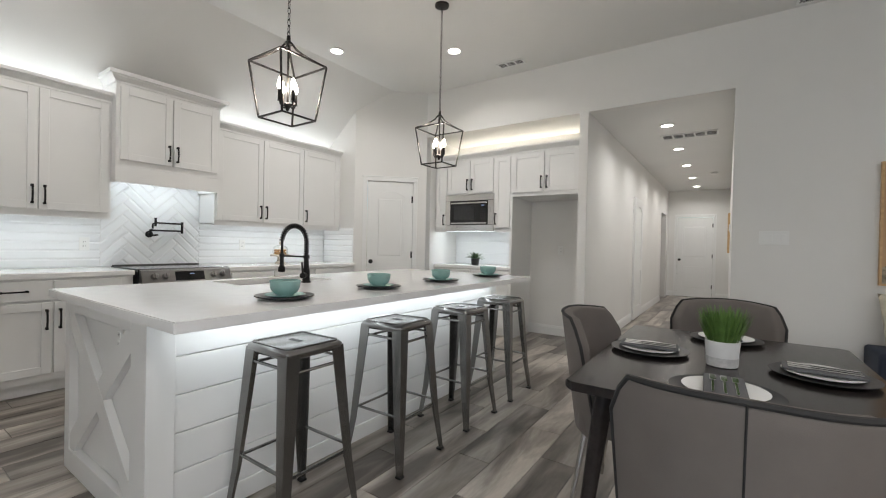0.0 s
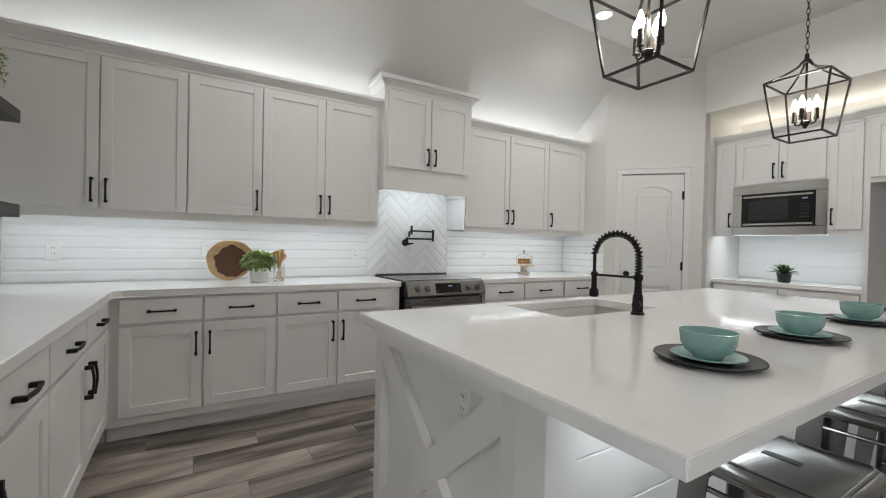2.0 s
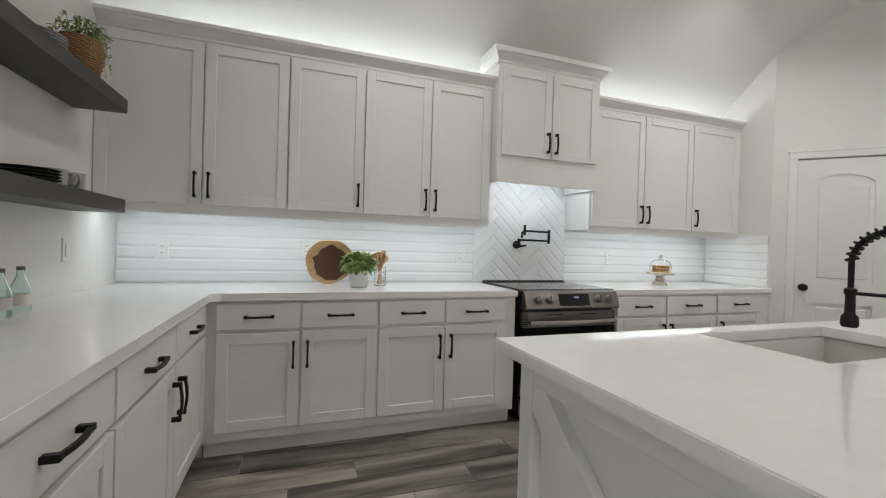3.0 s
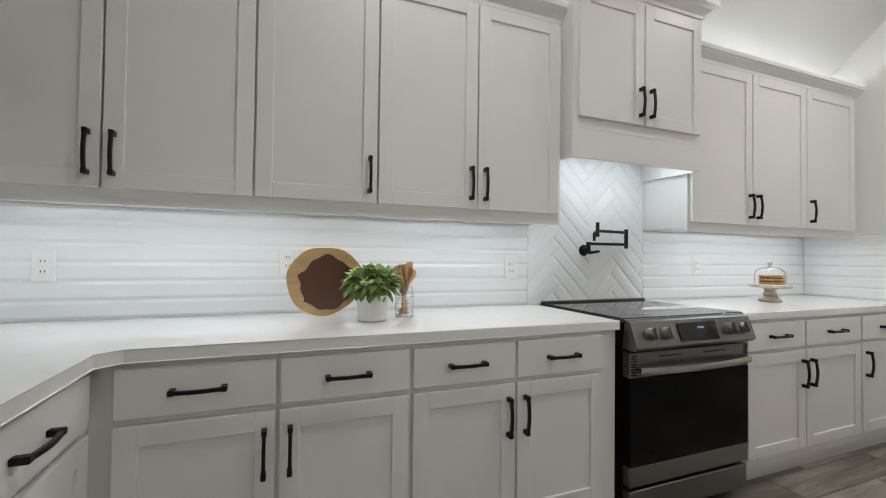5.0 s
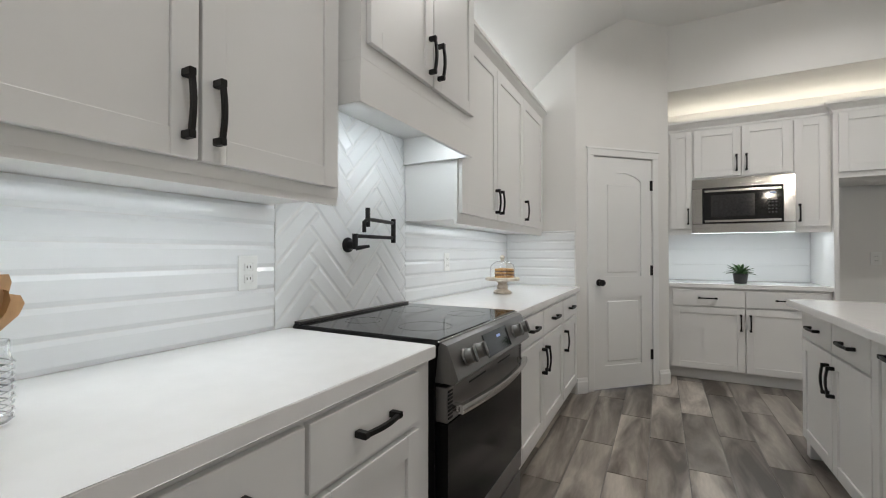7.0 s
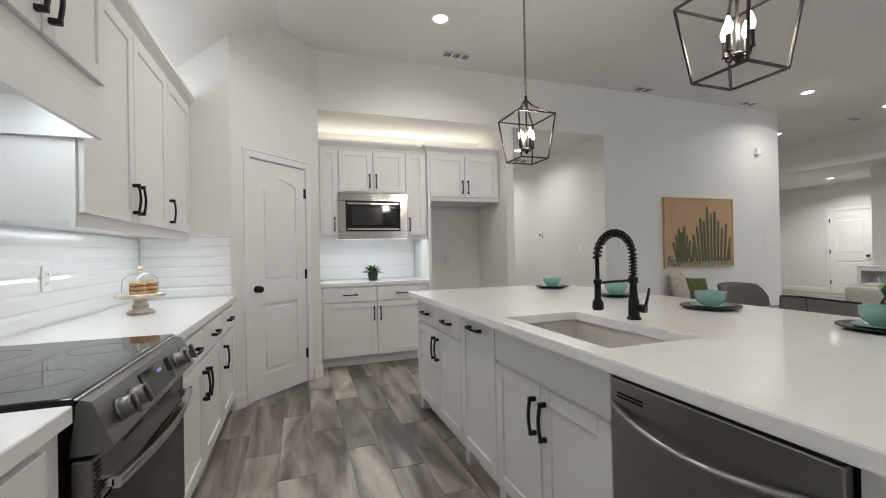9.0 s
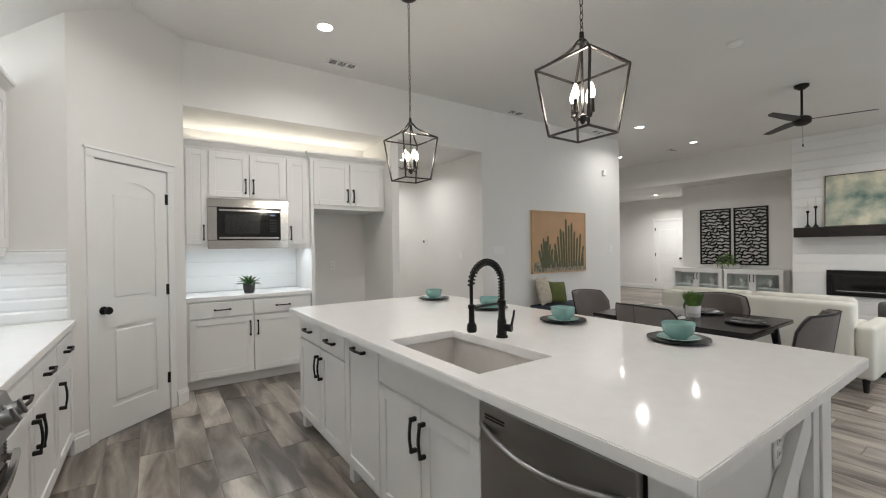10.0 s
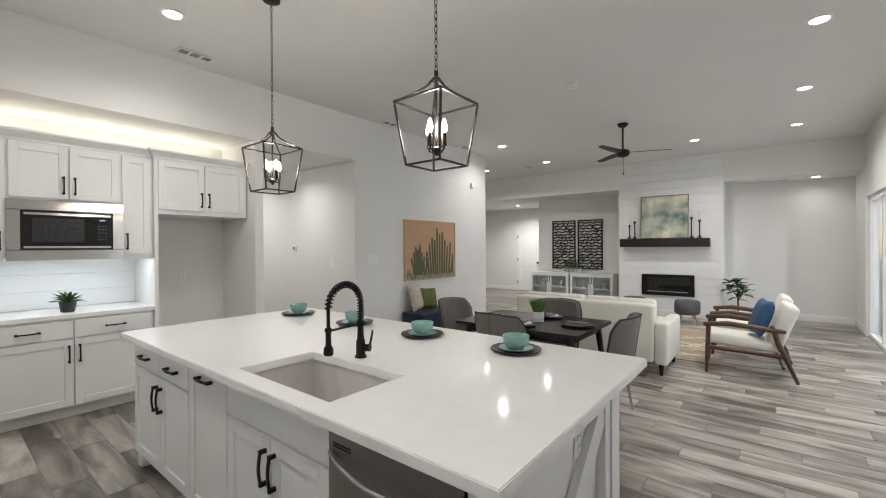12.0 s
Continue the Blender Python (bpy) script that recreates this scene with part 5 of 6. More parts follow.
def bottle(m):
    b = thing("glass_bottle", m, "small clear glass bottle with dark cap", "bottle", "bottles on the counter")
    part("glass", BOTTLE, lambda bm: lathe(bm, [(0, 0), (0.028, 0), (0.030, 0.004), (0.030, 0.085), (0.022, 0.110), (0.012, 0.135), (0.011, 0.155), (0.009, 0.155), (0.010, 0.134), (0.020, 0.108), (0.028, 0.084), (0.028, 0.006), (0, 0.005)], 24), b, None, True).visible_shadow = False
    part("cap", material("bottle_cap", (0.10, 0.10, 0.10), 0.4), lambda bm: lathe(bm, [(0, 0.1552), (0.0125, 0.1552), (0.0125, 0.168), (0, 0.169)], 18), b, None, True)
    part("label", material("bottle_label", (0.62, 0.60, 0.56), 0.6, vary=0.1), lambda bm: lathe(bm, [(0.0304, 0.03), (0.0308, 0.03), (0.0308, 0.07), (0.0304, 0.07), (0.0304, 0.03)], 24), b, None, True)
    return b
bt = bottle(pose(-3.33, SY + 0.13, CT))
copy_thing(bt, pose(-3.20, SY + 0.14, CT))


# ---- dining ----
def make_table():
    x0, x1, y0, y1 = -0.14, 0.765, 1.43, 2.68
    t = thing("dining_table", pose(0, 0, 0.002), "dark espresso wood dining table with tapered splayed legs", "table")
    c = 0.025
    out = [(x0 + c, y0), (x1 - c, y0), (x1, y0 + c), (x1, y1 - c), (x1 - c, y1), (x0 + c, y1), (x0, y1 - c), (x0, y0 + c)]
    part("top", ESPRESSO, lambda bm: (prism(bm, out, 0.718, 0.748), bmesh.ops.bevel(bm, geom=list(bm.edges), offset=0.006, segments=2, affect="EDGES")), t)
    part("apron", ESPRESSO, boxes((x0 + 0.09, y0 + 0.09, 0.65, x1 - 0.09, y0 + 0.11, 0.7175), (x0 + 0.09, y1 - 0.11, 0.65, x1 - 0.09, y1 - 0.09, 0.7175), (x0 + 0.09, y0 + 0.111, 0.65, x0 + 0.11, y1 - 0.111, 0.7175), (x1 - 0.11, y0 + 0.111, 0.65, x1 - 0.09, y1 - 0.111, 0.7175)), t)
    for sx, x in ((-1, x0 + 0.11), (1, x1 - 0.11)):
        for sy, y in ((-1, y0 + 0.11), (1, y1 - 0.11)):
            part("leg", ESPRESSO, lambda bm: tube(bm, [(x + sx * 0.075, y + sy * 0.075, 0), (x, y, 0.716)], [0.017, 0.032], 14), t, None, True)


make_table()
TT = 0.752


def make_chair(m):
    """Upholstered tub-back chair that looks to local +y, its seat's middle at the origin."""
    c = thing("dining_chair", m, "taupe upholstered dining chair with curved back and dark piping", "chair", "chairs round the dining table")
    def rounded(w, y0, y1, n=6, r=0.07):
        pts = []
        for cx, cy, a0 in ((w - r, y0 + r, -90), (w - r, y1 - r, 0), (-w + r, y1 - r, 90), (-w + r, y0 + r, 180)):
            for k in range(n + 1):
                a = radians(a0 + 90 * k / n)
                pts.append((cx + r * math.cos(a), cy + r * math.sin(a)))
        return pts
    part("seat", TAUPE, lambda bm: (prism(bm, rounded(0.225, -0.21, 0.24), 0.385, 0.475), bmesh.ops.bevel(bm, geom=[e for e in bm.edges if e.calc_face_angle(0) > 1.2], offset=0.02, segments=3, affect="EDGES")), c, None, True)
    N = 22
    def pt(u, v, off):
        """u from side to side, v from seat to top of the back shell."""
        a = (u - 0.5) * 2
        wd = 0.235 + 0.022 * v
        x = a * wd
        y = -0.235 - 0.075 * v + 0.155 * abs(a) ** 2.6
        top = 0.89 - 0.025 * abs(a) ** 2 - 0.10 * max(0, abs(a) - 0.86) / 0.14
        z = 0.36 + (top - 0.36) * v
        nx, ny = 0.0, 1.0
        slope = 0.155 * 2.6 * abs(a) ** 1.6 * (1 if a > 0 else -1) / wd
        l = math.hypot(slope, 1)
        return Vector((x - slope / l * off, y + off / l, z))
    def back(bm):
        M = 10
        f = [[bm.verts.new(pt(i / N, j / M, 0.026)) for i in range(N + 1)] for j in range(M + 1)]
        b = [[bm.verts.new(pt(i / N, j / M, -0.026)) for i in range(N + 1)] for j in range(M + 1)]
        for j in range(M):
            for i in range(N):
                bm.faces.new((f[j][i], f[j][i + 1], f[j + 1][i + 1], f[j + 1][i]))
                bm.faces.new((b[j][i + 1], b[j][i], b[j + 1][i], b[j + 1][i + 1]))
            for i in (0, N):
                bm.faces.new((f[j][i], f[j + 1][i], b[j + 1][i], b[j][i]))
        for i in range(N):
            for j in (0, M):
                bm.faces.new((f[j][i], f[j][i + 1], b[j][i + 1], b[j][i]))
        bmesh.ops.recalc_face_normals(bm, faces=bm.faces)
        rim_ = [e for e in bm.edges if len(e.link_faces) == 2 and e.calc_face_angle(0) > 0.9]
        bmesh.ops.bevel(bm, geom=rim_, offset=0.014, segments=3, affect="EDGES", profile=0.5)
    part("backrest", TAUPE, back, c, None, True)
    def piping(bm):
        edge = [pt(0, k / 10, -0.021) for k in range(11)] + [pt(i / N, 1, -0.021) for i in range(1, N)] + [pt(1, 1 - k / 10, -0.021) for k in range(11)]
        tube(bm, edge, 0.0075, 6)
        tube(bm, [pt(0.5, k / 10, -0.0262) for k in range(11)], 0.0025, 5)
    part("piping", PIPING, piping, c, None, True, "dark grey piping")
    for sx in (-1, 1):
        for sy, y in ((-1, -0.17), (1, 0.19)):
            part("leg", STEEL, lambda bm: tube(bm, [(sx * 0.225, y + sy * 0.05, 0), (sx * 0.17, y, 0.39)], [0.010, 0.015], 10), c, None, True, "slim tapered metal leg")
    return c


ch = make_chair(pose(0.325, 1.41, 0.002, 0, 0, 2))
copy_thing(ch, pose(-0.02, 2.12, 0.002, 0, 0, -94))
copy_thing(ch, pose(0.29, 2.81, 0.002, 0, 0, 178))
copy_thing(ch, pose(0.72, 2.05, 0.002, 0, 0, 92))


def table_setting(m):
    s = thing("place_setting", m, "white plate with dark napkin and cutlery on a black charger", "tableware", "place settings on the dining table")
    part("charger", PLATE, lambda bm: lathe(bm, [(0, 0), (0.09, 0), (0.148, 0.010), (0.15, 0.014), (0.13, 0.012), (0.09, 0.007), (0, 0.007)], 40), s, None, True, "black charger plate")
    part("plate", WHITEPOT, lambda bm: lathe(bm, [(0, 0.008), (0.07, 0.008), (0.112, 0.018), (0.114, 0.021), (0.108, 0.021), (0.07, 0.013), (0, 0.013)], 40), s, None, True)
    part("napkin", GREYFAB, lambda bm: box(bm, -0.055, -0.11, 0.021, 0.055, 0.11, 0.030, 0.003, 2), s, label="folded dark napkin")
    for k, x in enumerate((-0.03, 0.0, 0.03)):
        part("cutlery", CHROME, lambda bm: (box(bm, x - 0.004, -0.10, 0.0305, x + 0.004, 0.03, 0.0335, 0.001, 1), box(bm, x - 0.009, 0.03, 0.0305, x + 0.009, 0.095, 0.0335, 0.001, 1)), s)
    return s


tset = table_setting(pose(0.03, 2.05, TT, 0, 0, 95))
for x, y, a in ((0.58, 2.02, 88), (0.30, 2.51, 5), (0.30, 1.60, 2)):
    copy_thing(tset, pose(x, y, TT, 0, 0, a))
tg = thing("potted_grass", pose(0.29, 1.985, TT), "bushy green artificial grass in a white and grey pot", "plant")
part("pot", WHITEPOT, lambda bm: lathe(bm, pot_profile(0.050, 0.058, 0.095), 32), tg, None, True)
part("pot_base", material("grey_speckle", (0.55, 0.54, 0.53), 0.6, vary=0.2, scale=60), lambda bm: lathe(bm, [(0.0505, 0.001), (0.0515, 0.001), (0.0545, 0.035), (0.0535, 0.035), (0.0505, 0.001)], 32), tg, None, True)
def blades(bm):
    r = random.Random(11)
    for _ in range(420):
        a, q = r.uniform(0, 6.28), 0.05 * math.sqrt(r.random())
        lean = 0.1 + q * 6 * r.uniform(0.5, 1.3)
        leaf_shape(bm, (q * math.cos(a), q * math.sin(a), 0.085), (math.cos(a) * lean, math.sin(a) * lean, 1), r.uniform(0.09, 0.15), 0.006, 0.1 * lean, 0.2, 3)
tagged(part("grass", GRASS, blades, tg), kind="stuff")

# ---- bench with cushions under the picture ----
bn = thing("bench", pose(1.21, NY - 0.45, 0.002), "navy velvet upholstered bench against the wall", "bench")
part("seat", NAVY, lambda bm: box(bm, 0, 0, 0.10, 1.15, 0.43, 0.47, 0.03, 3), bn, None, True)
part("foot", ESPRESSO, boxes((0.06, 0.05, 0, 0.11, 0.10, 0.10), (1.04, 0.05, 0, 1.09, 0.10, 0.10), (0.06, 0.33, 0, 0.11, 0.38, 0.10), (1.04, 0.33, 0, 1.09, 0.38, 0.10)), bn)
def cushion(m, w, h, mat, label):
    def build(bm):
        n = 14
        grid = {}
        for s in (-1, 1):
            for i in range(n + 1):
                for j in range(n + 1):
                    u, v = 2 * i / n - 1, 2 * j / n - 1
                    if s == 1 and (i in (0, n) or j in (0, n)):
                        grid[s, i, j] = grid[-1, i, j]
                        continue
                    e = max(0.0, (1 - u ** 4) * (1 - v ** 4)) ** 0.5
                    pinch = 1 - 0.07 * (1 - abs(v)) * abs(u) - 0.07 * (1 - abs(u)) * abs(v)
                    grid[s, i, j] = bm.verts.new((u * w / 2 * pinch, s * 0.068 * e, h / 2 + v * h / 2 * pinch))
            for i in range(n):
                for j in range(n):
                    bm.faces.new((grid[s, i, j], grid[s, i + 1, j], grid[s, i + 1, j + 1], grid[s, i, j + 1]))
    return tagged(part("cushion", mat, build, None, m, True), label, "cushion", "cushions")
cushion(pose(1.47, NY - 0.15, 0.475, -14, 0, 20), 0.37, 0.42, BEIGE, "beige patterned woven cushion on the bench")
cushion(pose(1.73, NY - 0.14, 0.475, -16, 4, -12), 0.36, 0.34, OLIVE, "olive green velvet cushion on the bench")

# ---- pictures ----
art = thing("cactus_painting", pose(1.285, NY - 0.001, 0.94), "framed canvas of tall cacti on a tan ground", "painting")
AW, AH = 1.30, 0.975
part("frame", WOODPALE, boxes((0, -0.04, 0, 0.014, 0, AH), (AW - 0.014, -0.04, 0, AW, 0, AH), (0.014, -0.04, 0, AW - 0.014, 0, 0.014), (0.014, -0.04, AH - 0.014, AW - 0.014, 0, AH)), art)
part("canvas", SKYART, boxes((0.0145, -0.032, 0.0145, AW - 0.0145, -0.002, AH - 0.0145)), art)
def ground_band(bm):
    r = random.Random(6)
    top = [(0.016 + (AW - 0.032) * k / 24, 0.13 + 0.05 * math.sin(k * 0.7) + r.uniform(-.02, .02)) for k in range(25)]
    prism(bm, [(0.016, 0.016), (AW - 0.016, 0.016)] + list(reversed(top)), 0.0325, 0.0335, Matrix.Rotation(math.pi / 2, 4, "X"))
part("painted_ground", SAND, ground_band, art)
def cacti(bm):
    r = random.Random(9)
    stems_ = [(0.30, 0.05 * (k - 3), h) for k, h in enumerate((0.36, 0.46, 0.55, 0.50, 0.58, 0.46, 0.38))]
    stems_ += [(x, 0.012 * (k - 5), h) for k, (x, h) in enumerate(((0.58, 0.46), (0.635, 0.58), (0.69, 0.70), (0.745, 0.66), (0.80, 0.86), (0.86, 0.76), (0.92, 0.80), (0.98, 0.66), (1.04, 0.56), (1.11, 0.62), (1.17, 0.42)))]
    stems_ += [(0.46, -0.03, 0.30), (0.50, 0.02, 0.38), (1.22, 0.0, 0.30)]
    for x, lean, h in stems_:
        w = r.uniform(0.020, 0.029)
        foot = x + (lean * 0.5 if abs(x - 0.30) < 0.01 else 0)
        pts = [(foot - w, 0.08), (foot + w, 0.08), (x + w + lean, h - 0.03), (x + w * 0.5 + lean, h), (x - w * 0.5 + lean, h), (x - w + lean, h - 0.03)]
        k = 0.0337 + r.uniform(0, 0.0015)
        prism(bm, pts, k, k + 0.0008, Matrix.Rotation(math.pi / 2, 4, "X"))
part("painted_cacti", CACTUS, cacti, art)

hp = thing("hall_picture", pose(H1 - 0.001, 9.9, 1.15, 0, 0, -90), "narrow framed brown abstract picture on the hall wall", "painting")
part("frame", WOODPALE, boxes((-0.4, -0.035, 0, 0.4, -0.002, 0.75)), hp)
part("canvas", SKYART, boxes((-0.38, -0.038, 0.02, 0.38, -0.0355, 0.73)), hp)
th = thing("thermostat", pose(H1, 6.25, 1.47, 0, 0, -90), "small white wall thermostat", "thermostat")
part("case", WHITEPLASTIC, lambda bm: box(bm, -0.05, -0.022, -0.045, 0.05, -0.001, 0.045, 0.006, 2), th)
part("screen", GREYFAB, boxes((-0.025, -0.024, -0.02, 0.02, -0.0225, 0.02)), th)
det = tagged(part("alarm_sensor", WHITEPLASTIC, lambda bm: box(bm, 3.12, NY - 0.05, 2.60, 3.19, NY - 0.001, 2.70, 0.012, 2)), "small white alarm sensor high on the wall", "sensor")


def vent(m, w, d, cells, label="white slotted ceiling air vent"):
    v = thing("air_vent", m, label, "vent")
    def frame_(bm):
        for i in range(cells + 1):
            x = -w / 2 + w * i / cells
            box(bm, x - 0.009, -d / 2 - 0.009, -0.010, x + 0.009, d / 2 + 0.009, -0.001)
        for y in (-d / 2, d / 2):
            box(bm, -w / 2, y - 0.009, -0.0105, w / 2, y + 0.009, -0.0012)
    part("frame", WHITEPLASTIC, frame_, v)
    part("slats", WHITEPLASTIC, lambda bm: [box(bm, -w / 2, -d / 2 + d * k / 6, -0.0035, w / 2, -d / 2 + d * k / 6 + 0.004, -0.0025) for k in range(1, 6)], v)
    # Thin dark sheet in place of the shade up inside the opening.
    part("duct_shade", GAP, boxes((-w / 2, -d / 2, -0.002, w / 2, d / 2, -0.0008)), v)


vent(pose(-1.81, 4.46, CEILZ), 0.30, 0.12, 3)
vent(pose(0.87, 4.62, CEILZ), 0.26, 0.14, 2)
vent(pose(2.80, 4.60, CEILZ), 0.26, 0.14, 2)
vent(pose(5.3, 4.60, CEILZ), 0.26, 0.14, 2)
vent(pose(-0.15, 6.35, HEAD + 0.004), 0.62, 0.22, 5, "wide white return air grille in the hall ceiling")
for x, y, z in ((1.16, 1.97, CEILZ), (0.05, 9.6, HEAD + 0.004)):
    tagged(part("smoke_detector", WHITEPLASTIC, lambda bm: lathe(bm, [(0, -0.001), (0.065, -0.001), (0.065, -0.02), (0.045, -0.035), (0, -0.037)], 28, (x, y, z)), None, None, True), "round white ceiling smoke detector", "detector")

# ---- living room ----
FX = EX + 0.02
fire = tagged(part("shiplap_board", TRIM, lambda bm: box(bm, FX - 0.016, 0.97, 0.133, FX - 0.001, 2.93, 0.30, 0.002, 1)), "white painted shiplap board on the chimney breast", "cladding", "shiplap boards on the chimney breast", "structure")
fp = thing("chimney_cladding", pose(0, 0, 0.001), "white painted horizontal shiplap cladding round the fireplace", "cladding", kind="structure")
fire.parent = fp
for key in ("label", "category", "group", "kind"):
    if key in fire:
        del fire[key]
zz = 0.305
while zz < CEILZ - 0.02:
    z1 = min(zz + 0.165, CEILZ - 0.003)
    if z1 > 0.42 and zz < 0.87:
        part("shiplap_board", TRIM, lambda bm: (box(bm, FX - 0.016, 0.97, zz, FX - 0.001, 1.46, z1, 0.002, 1), box(bm, FX - 0.016, 2.45, zz, FX - 0.001, 2.93, z1, 0.002, 1)), fp)
    else:
        part("shiplap_board", TRIM, lambda bm: box(bm, FX - 0.016, 0.97, zz, FX - 0.001, 2.93, z1, 0.002, 1), fp)
    zz += 0.17
part("filler_board", TRIM, boxes((FX - 0.0155, 1.46, 0.306, FX - 0.0012, 2.45, 0.425), (FX - 0.0155, 1.46, 0.875, FX - 0.0012, 2.45, 0.984)), fp)
ef = thing("electric_fireplace", pose(FX - 0.001, 2.45, 0.43, 0, 0, -90), "black glass wall-mounted electric fireplace, unlit", "fireplace")
part("surround", BLACK, boxes((0, -0.05, 0, 0.985, 0, 0.06), (0, -0.05, 0.38, 0.985, 0, 0.44), (0, -0.05, 0.0605, 0.07, 0, 0.3795), (0.915, -0.05, 0.0605, 0.985, 0, 0.3795)), ef)
part("glass", BLACKGLASS, boxes((0.071, -0.035, 0.061, 0.914, -0.004, 0.379)), ef)
part("ember_bed", material("ember_crystals", (0.35, 0.36, 0.38), 0.2, vary=0.5, scale=60), boxes((0.12, -0.0375, 0.075, 0.87, -0.0355, 0.09)), ef)
mantel = tagged(part("mantel_shelf", ESPRESSO, lambda bm: box(bm, EX - 0.20, 1.18, 1.455, FX - 0.0165, 2.86, 1.63, 0.006, 2)), "thick dark wood beam mantel shelf", "mantel")
ab = thing("abstract_painting", pose(EX - 0.045, 2.46, 1.633, -3, 0, -90), "framed abstract painting in cream, teal and green on the mantel", "painting")
part("frame", WALNUT, boxes((0, -0.03, 0, 0.012, 0, 0.90), (0.888, -0.03, 0, 0.90, 0, 0.90), (0.012, -0.03, 0, 0.888, 0, 0.012), (0.012, -0.03, 0.888, 0.888, 0, 0.90)), ab)
part("canvas", ABSTRACT, boxes((0.0125, -0.024, 0.0125, 0.8875, -0.003, 0.8875)), ab)
WAX = material("white_wax", (0.75, 0.72, 0.66), 0.5, vary=0.05)
def candlestick(y, h):
    c = thing("candlestick", pose(EX - 0.10, y, 1.633), "slim black metal candlestick with a white taper", "candlestick", "candlesticks on the mantel")
    part("stem", BLACK, lambda bm: lathe(bm, [(0, 0), (0.045, 0), (0.042, 0.012), (0.014, 0.05), (0.010, h * 0.5), (0.012, h - 0.05), (0.026, h - 0.03), (0.024, h), (0, h)], 18), c, None, True)
    part("candle", WAX, lambda bm: lathe(bm, [(0, h + 0.001), (0.011, h + 0.001), (0.009, h + 0.17), (0, h + 0.175)], 12), c, None, True)
for y, h in ((2.68, 0.30), (2.57, 0.38), (1.50, 0.42), (1.36, 0.36)):
    candlestick(y, h)

# fretwork panels and glazed cabinet in the niche
def fret_panel(y0):
    p = thing("fretwork_panel", pose(7.299, y0 + 0.64, 0.88, 0, 0, -90), "black cut-out fretwork wall panel with wavy bars", "wall art", "fretwork panels")
    w, h = 0.64, 1.28
    part("frame", BLACK, boxes((0, -0.03, 0, 0.03, -0.002, h), (w - 0.03, -0.03, 0, w, -0.002, h), (0.03, -0.03, 0, w - 0.03, -0.002, 0.03), (0.03, -0.03, h - 0.03, w - 0.03, -0.002, h)), p)
    def waves(bm):
        r = random.Random(17)
        rows = 17
        for j in range(1, rows):
            z = h * j / rows
            ph, n = r.uniform(0, 6), 16
            pts = [(0.03 + (w - 0.06) * i / n, -0.015, z + 0.014 * math.sin(i * 1.15 + ph) + 0.010 * math.sin(i * 2.3 + ph * 2)) for i in range(n + 1)]
            tube(bm, pts, 0.0195, 4)
        for j in range(rows - 1):
            for _ in range(3):
                x, z = r.uniform(0.08, w - 0.08), h * (j + 0.5) / rows
                tube(bm, [(x, -0.0155, z - 0.03), (x + r.uniform(-.07, .07), -0.0155, z + 0.05)], 0.014, 4)
    part("fretwork", BLACK, waves, p)
fret_panel(4.28)
fret_panel(3.58)
def glazed_cabinet(y1):
    w, d, h = 1.06, 0.38, 0.80
    c = thing("display_cabinet", pose(6.90, y1, 0.002, 0, 0, -90), "white low cabinet with glazed doors and pale ornaments inside", "cabinet", "display cabinets")
    part("carcass", CAB, boxes((0, 0, 0, 0.025, d, h - 0.03), (w - 0.025, 0, 0, w, d, h - 0.03), (0.025, 0, 0, w - 0.025, d, 0.07), (0.025, d - 0.012, 0.07, w - 0.025, d, h - 0.03), (-0.01, -0.015, h - 0.03, w + 0.01, d, h), (0.025, 0.03, 0.40, w - 0.025, d - 0.0125, 0.415)), c)
    for k in (0, 1):
        x0, x1 = (0.003, w / 2 - 0.003) if k == 0 else (w / 2 + 0.003, w - 0.003)
        door = part("door", CAB, boxes((x0, -0.02, 0.075, x0 + 0.06, -0.001, h - 0.035), (x1 - 0.06, -0.02, 0.075, x1, -0.001, h - 0.035), (x0 + 0.06, -0.02, 0.075, x1 - 0.06, -0.001, 0.135), (x0 + 0.06, -0.02, h - 0.095, x1 - 0.06, -0.001, h - 0.035)), c)
        part("pane", FROST, boxes((x0 + 0.055, -0.013, 0.13, x1 - 0.055, -0.009, h - 0.09)), door).visible_shadow = False
        hd = new("handle", shared(("handle", 0), BLACK, pull()))
        hd.parent, hd.location = door, ((x1 - 0.03) if k == 0 else (x0 + 0.03), -0.02, 0.62)
    for x, r0 in ((0.28, 0.07), (0.78, 0.055)):
        part("ornament", WHITEPOT, lambda bm: lathe(bm, [(0, 0.416), (r0 * .6, 0.416), (r0 * .4, 0.46), (r0, 0.52), (r0 * .9, 0.58), (r0 * .4, 0.60), (0, 0.60)], 20, (x, 0.2, 0)), c, None, True)
glazed_cabinet(5.38)
glazed_cabinet(4.28)
gp = thing("potted_fern", pose(7.08, 4.30, 0.804), "green fern in a long white planter", "plant")
part("planter", WHITEPOT, lambda bm: box(bm, -0.07, -0.24, 0, 0.07, 0.24, 0.10, 0.01, 2), gp)
tagged(part("leaves", GRASS, foliage(random.Random(21), (0, 0, 0.17), 0.2, 260, 0.10, 0.2, 0.6), gp), kind="stuff")


